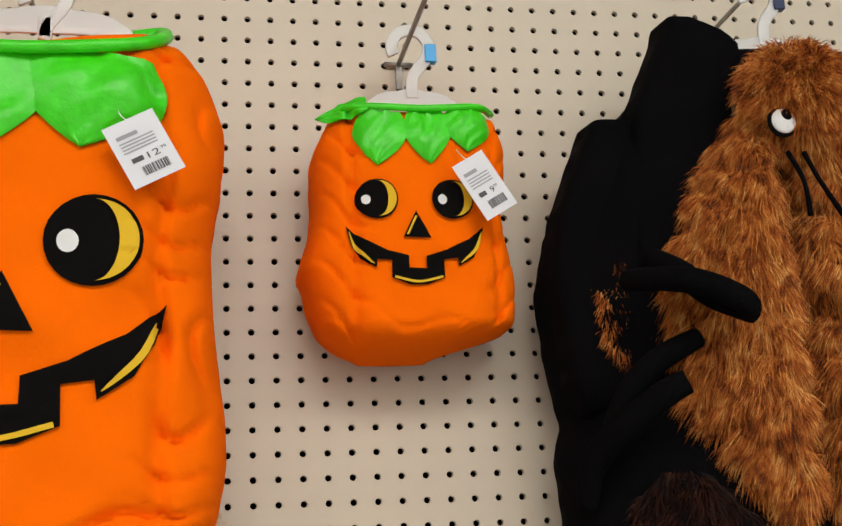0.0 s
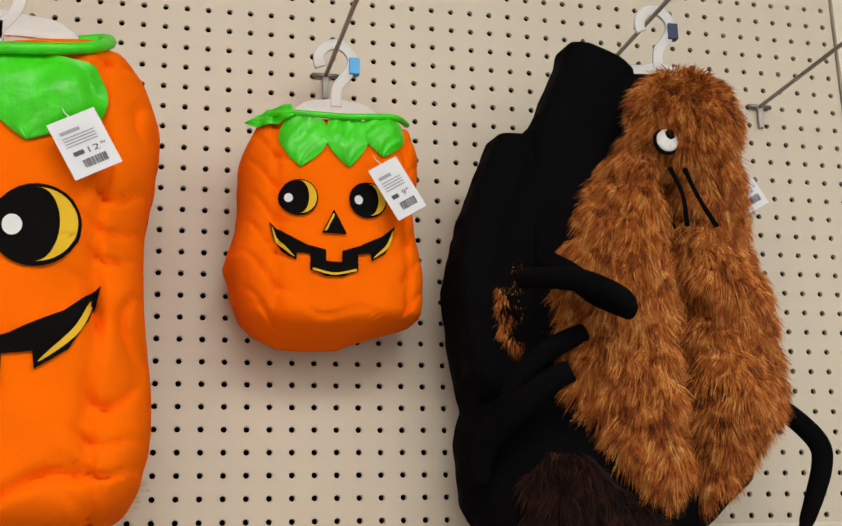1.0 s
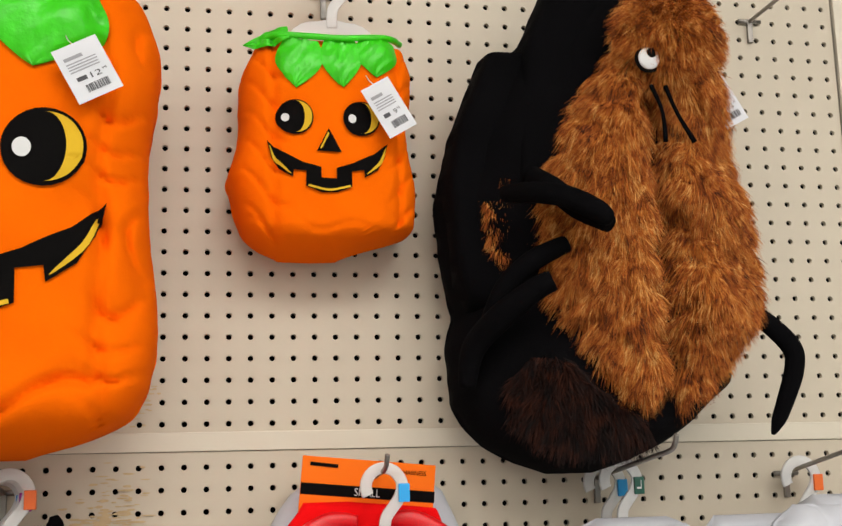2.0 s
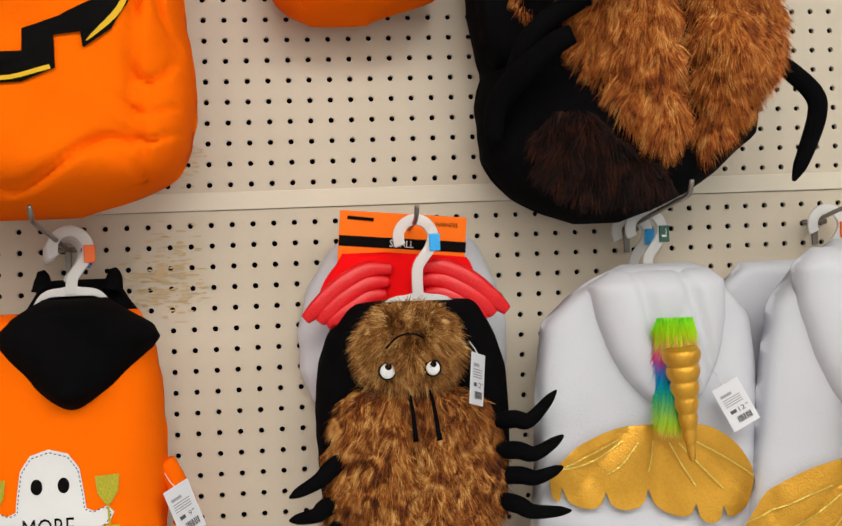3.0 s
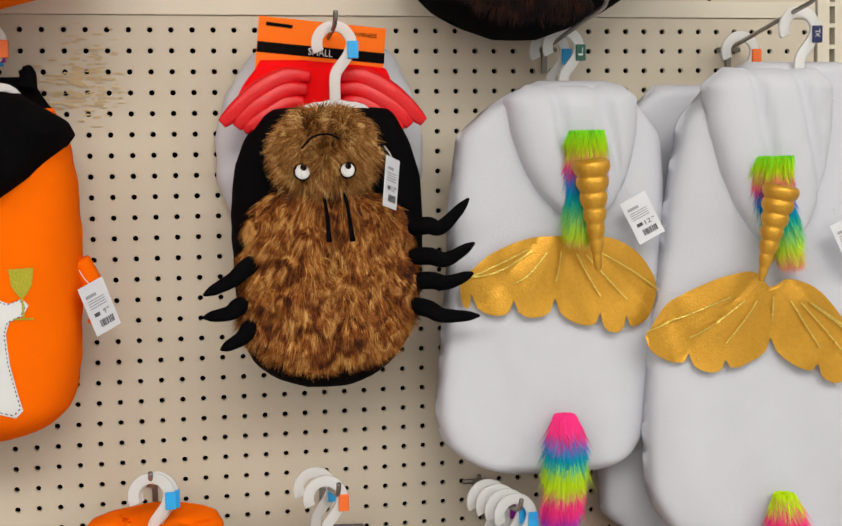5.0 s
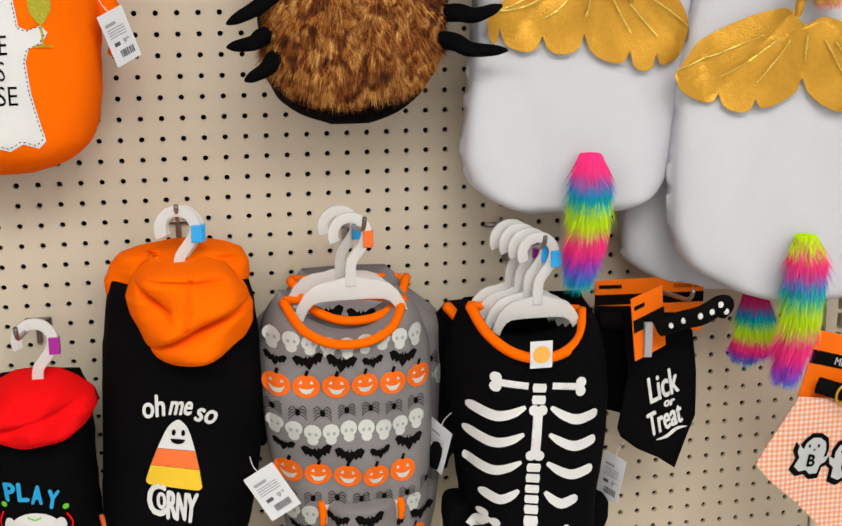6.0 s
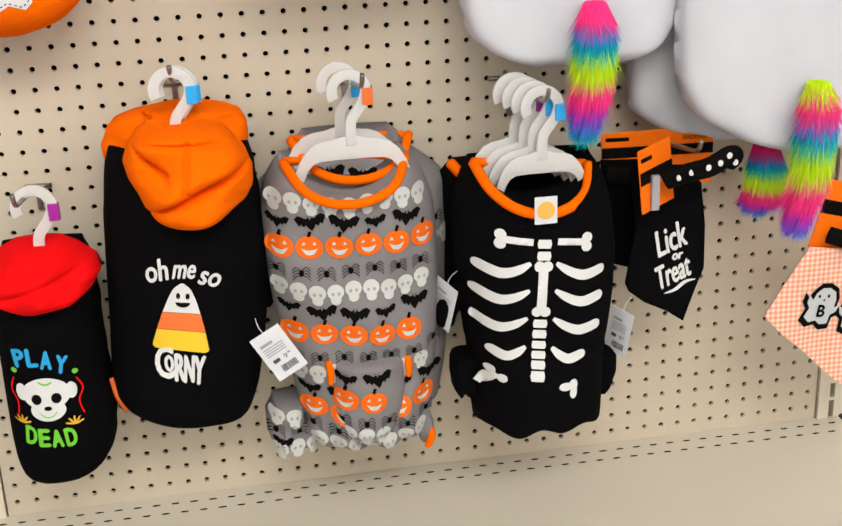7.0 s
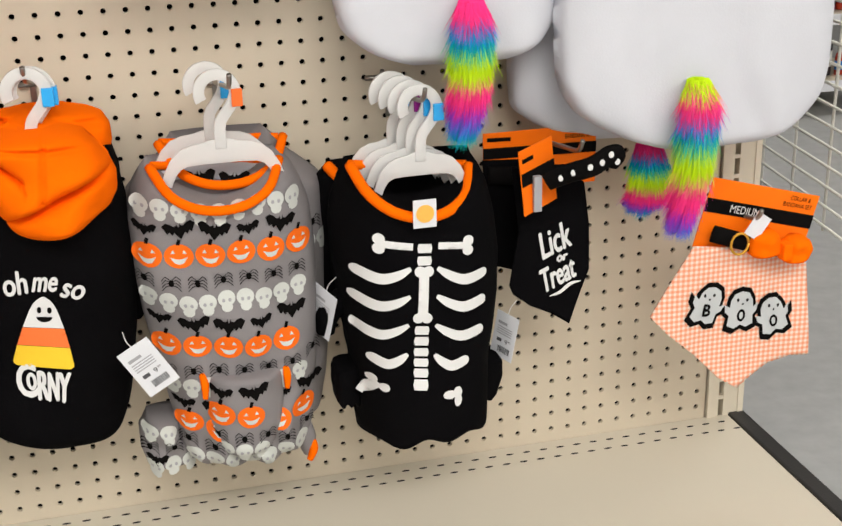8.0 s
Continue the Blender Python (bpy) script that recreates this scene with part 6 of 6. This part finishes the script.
for x, y, z in ((0.612, -0.189, 0.648), (0.628, -0.201, 0.656), (0.643, -0.200, 0.660), (0.655, -0.198, 0.668), (0.667, -0.189, 0.656), (0.600, -0.180, 0.640)):
    bmesh.ops.create_uvsphere(sk_dots, u_segments=10, v_segments=6, radius=1, matrix=Matrix.LocRotScale((x, y, z), None, (0.0036, 0.0012, 0.0040)))
part("skull_dots", sk_dots, WHITE_INK, lk, "white printed skulls")
part("buckle", box(0.572, 0.582, -0.166, -0.158, 0.596, 0.640, 0.001), GREYINK, lk, "clear grey plastic buckle")
lk2 = hold("bandana_set", 0, 0, 0, "black bandana set on an orange card, hanging behind", "bandana", "bandana sets")
part("display_card", box(0.538, 0.688, -0.072, -0.070, 0.596, 0.672, 0.001), CARD_ORANGE, lk2, "orange cardboard header card")
part("black_band", shapes([[(0.538, 0.653), (0.688, 0.650), (0.688, 0.636), (0.538, 0.639)]], flat_at(-0.072), 0.0008, 0.2), BLACK_INK, lk2)
part("logo_bar", shapes([[(0.543, 0.666), (0.574, 0.665), (0.574, 0.660), (0.543, 0.661)]], flat_at(-0.072), 0.0008, 0.2), BLACK_INK, lk2)
for w_, z_, ww in (("COLLAR &", 0.6665, 0.026), ("BANDANA SET", 0.6590, 0.036)):
    part("lettering", word(w_, 0.664, z_, ww, 0.0055, flat_at(-0.072), 0.0008, -1), BLACK_INK, lk2)
part("collar_strap", tube([(0.542, -0.08, 0.620), (0.57, -0.086, 0.619), (0.60, -0.086, 0.618)], [0.012], 12, 8, flat=0.4), BLACK_INK, lk2)
bm, l2fn = flat_cloth([(0.535, 0.64), (0.60, 0.635), (0.60, 0.50), (0.575, 0.49), (0.545, 0.50), (0.540, 0.56)], -0.078, 0.001, 9)
part("bandana", bm, BLACK, lk2)

bo = hold("bandana_set", 0, 0, 0, "orange gingham dog bandana with ghost patch on an orange card", "bandana", "bandana sets")
bm, ofn = flat_cloth([(0.782, 0.530), (0.85, 0.520), (0.915, 0.500), (0.945, 0.488), (0.950, 0.43), (0.957, 0.358), (0.930, 0.360), (0.900, 0.352), (0.875, 0.335), (0.856, 0.322), (0.828, 0.340), (0.79, 0.380), (0.75, 0.415), (0.728, 0.440), (0.752, 0.48)], -0.170, 0.003, 7)
part("bandana", bm, GING, bo)
gh_loop = lambda s: [(0.0, 0.024 * s), (0.010 * s, 0.021 * s), (0.0155 * s, 0.011 * s), (0.017 * s, 0.0), (0.024 * s, 0.006 * s), (0.022 * s, -0.006 * s), (0.017 * s, -0.011 * s), (0.018 * s, -0.024 * s), (0.008 * s, -0.028 * s), (0.0, -0.024 * s), (-0.009 * s, -0.029 * s), (-0.019 * s, -0.024 * s), (-0.017 * s, -0.010 * s), (-0.023 * s, -0.004 * s), (-0.024 * s, 0.007 * s), (-0.0165 * s, 0.002 * s), (-0.0155 * s, 0.012 * s), (-0.010 * s, 0.021 * s)]
patches, faces, marks = [], [], []
for (x, z, dg), b_ in zip(((0.806, 0.450, -22), (0.853, 0.438, 0), (0.899, 0.424, 16)), ("B", "O", "O")):
    patches.append(turn2(gh_loop(1.25), x, z, dg))
    patches.append(disc(x, z, 0.021, 0.026))
    faces.append(turn2(gh_loop(0.98), x, z, dg))
    marks += [disc(x - 0.006, z + 0.012, 0.0018, 0.0026, 8), disc(x + 0.007, z + 0.011, 0.0018, 0.0026, 8), disc(x + 0.001, z + 0.006, 0.0016, 0.0014, 8)]
part("patch_border", shapes(patches, ofn, 0.0016), BLACK_INK, bo, "black stitched patch border")
part("ghost_patch", shapes(faces, ofn, 0.0026), mat("pale_patch", (0.50, 0.52, 0.54), 0.8), bo, "pale grey ghost patches")
for lp in marks:
    part("face_mark", shapes([lp], ofn, 0.0033), BLACK_INK, bo)
for b_, x_, z_, dg in (("B", 0.804, 0.441, -8), ("O", 0.853, 0.428, 0), ("O", 0.901, 0.414, 6)):
    part("lettering", word(b_, x_, z_, 0.010, 0.016, ofn, 0.0034, dg, bold=0.0008), BLACK_INK, bo)
c3 = part("display_card", box(-0.078, 0.078, -0.001, 0.001, -0.046, 0.046, 0.0008), CARD_ORANGE, bo, "orange cardboard header card")
c3.matrix_basis = pose(0.872, -0.160, 0.550, 0, 15, 0)
part("black_band", box(-0.078, 0.078, -0.0018, -0.0012, 0.002, 0.020), BLACK_INK, c3)
part("lettering", word("MEDIUM", -0.022, 0.011, 0.042, 0.010, flat_at(-0.0018), 0.0008), WHITE_INK, c3)
part("lettering", word("COLLAR &", 0.052, 0.038, 0.030, 0.006, flat_at(-0.001), 0.0008), BLACK_INK, c3)
part("lettering", word("BANDANA SET", 0.050, 0.029, 0.042, 0.006, flat_at(-0.001), 0.0008), BLACK_INK, c3)
part("collar_strap", tube([(0.805, -0.172, 0.545), (0.84, -0.180, 0.534), (0.88, -0.182, 0.522), (0.92, -0.175, 0.510)], [0.011], 16, 8, flat=0.4), BLACK_INK, bo, "black polka-dot collar strap")
part("ring", tube([(0.834 + 0.012 * math.cos(a), -0.190, 0.534 + 0.014 * math.sin(a)) for a in [2 * math.pi * k / 16 for k in range(17)]], [0.0017], 17, 8, False), GOLD, bo, "brass ring")
for g in (-1, 1):
    rows = [(0.540, 0.012, 0.030), (0.534, 0.003, 0.041), (0.523, 0.001, 0.044), (0.510, 0.003, 0.042), (0.504, 0.014, 0.034)]
    part("bow_loop", Cloth([(z - 0.10 * g * (a + b) / 2 - 0.004 * g, 0.893 + (a if g > 0 else -b), 0.893 + (b if g > 0 else -a)) for z, a, b in rows], -0.182, -0.202, 14 + g, 0.003, 90, 80, soft=0.010).mesh(28, 24), ORANGE_KNIT, bo, "orange bow tie loop")
part("bow_knot", box(0.886, 0.900, -0.207, -0.186, 0.510, 0.532, 0.004), ORANGE_KNIT, bo)
tagc = part("size_sticker", box(-0.011, 0.011, -0.0006, 0.0006, -0.016, 0.016), CARD, bo, "small white sticker tag")
tagc.matrix_basis = pose(0.857, -0.190, 0.555, 0, 35, 0)

# ---- wire fence and the shelf across the aisle ----
wf = hold("wire_fence", 0, 0, 0, "white coated wire grid panel beside the gondola end", "wire panel")
P0, DIR = Vector((1.075, -0.30, 0.0)), Vector((math.sin(radians(7)), math.cos(radians(7)), 0))
for k in range(40):
    z = 0.44 + 0.0305 * k
    a, b = P0 + Vector((0, 0, z)), P0 + DIR * 1.25 + Vector((0, 0, z))
    part("wire", tube([a, b], [0.0024], 2, 6, False), WIRE, wf)
for k in range(11):
    p = P0 + DIR * (0.02 + 0.12 * k) + Vector((0.003, 0, 0))
    part("upright_wire", tube([p + Vector((0, 0, 0.43)), p + Vector((0, 0, 1.64))], [0.0028], 2, 6, False), WIRE, wf)
part("foot", tube([P0 + DIR * 1.24 + Vector((0.004, 0, 0.0)), P0 + DIR * 1.24 + Vector((0.004, 0, 1.64))], [0.008], 2, 8, False), WIRE, wf)

sh = hold("store_shelf", 0, 0, 0, "cream store shelving stocked with bottles across the aisle", "shelving")
SX0, SX1, SY = 1.30, 2.7, 2.15
part("back_panel", box(SX0, SX1, SY + 0.40, SY + 0.43, 0.0, 2.3), RUBBER, sh)
part("side_panel", box(SX0 - 0.02, SX0, SY + 0.02, SY + 0.43, 0.0, 2.3), TRIMM, sh)
rb = random.Random(21)
tones = [(0.6, 0.01, 0.25), (0.02, 0.2, 0.6), (0.75, 0.75, 0.72), (0.06, 0.35, 0.03), (0.02, 0.02, 0.025), (0.65, 0.4, 0.02), (0.25, 0.02, 0.15), (0.5, 0.05, 0.02)]
tone_mats = [mat("bottle_plastic", c, 0.35, bump=0.0, vary=0.08) for c in tones]
for lev in range(9):
    z = 0.12 + 0.225 * lev
    part("shelf", box(SX0, SX1, SY, SY + 0.40, z - 0.02, z, 0.002), TRIMM, sh)
    part("price_strip", box(SX0, SX1, SY - 0.006, SY - 0.001, z - 0.03, z + 0.006, 0.001), CARD, sh)
    x = SX0 + 0.05
    while x < SX1 - 0.08 and lev < 9:
        w, h = rb.uniform(0.013, 0.030), rb.uniform(0.09, 0.185)
        bt = tagged(new("bottle"), "coloured plastic bottle on the store shelf", "bottle", "bottles on the shelf")
        yb = SY + 0.06 + rb.uniform(0, 0.03)
        prof = [(0, w * 0.96), (0.02, w), (0.6, w), (0.72, w * 0.85), (0.8, w * 0.4), (0.86, w * 0.36)]
        pts = [(x + w, yb + 0.04, z + 0.0005 + h * p) for p, _ in prof]
        part("body", tube(pts, [r for _, r in prof], len(prof), 14, False), rb.choice(tone_mats), bt)
        part("cap", tube([(x + w, yb + 0.04, z + h * 0.86), (x + w, yb + 0.04, z + h)], [w * 0.42, w * 0.4], 2, 12, False), rb.choice(tone_mats), bt)
        part("label", tube([(x + w, yb + 0.04, z + h * 0.18), (x + w, yb + 0.04, z + h * 0.5)], [w * 1.015], 2, 14, False), rb.choice(tone_mats), bt)
        x += 2 * w + rb.uniform(0.006, 0.02)
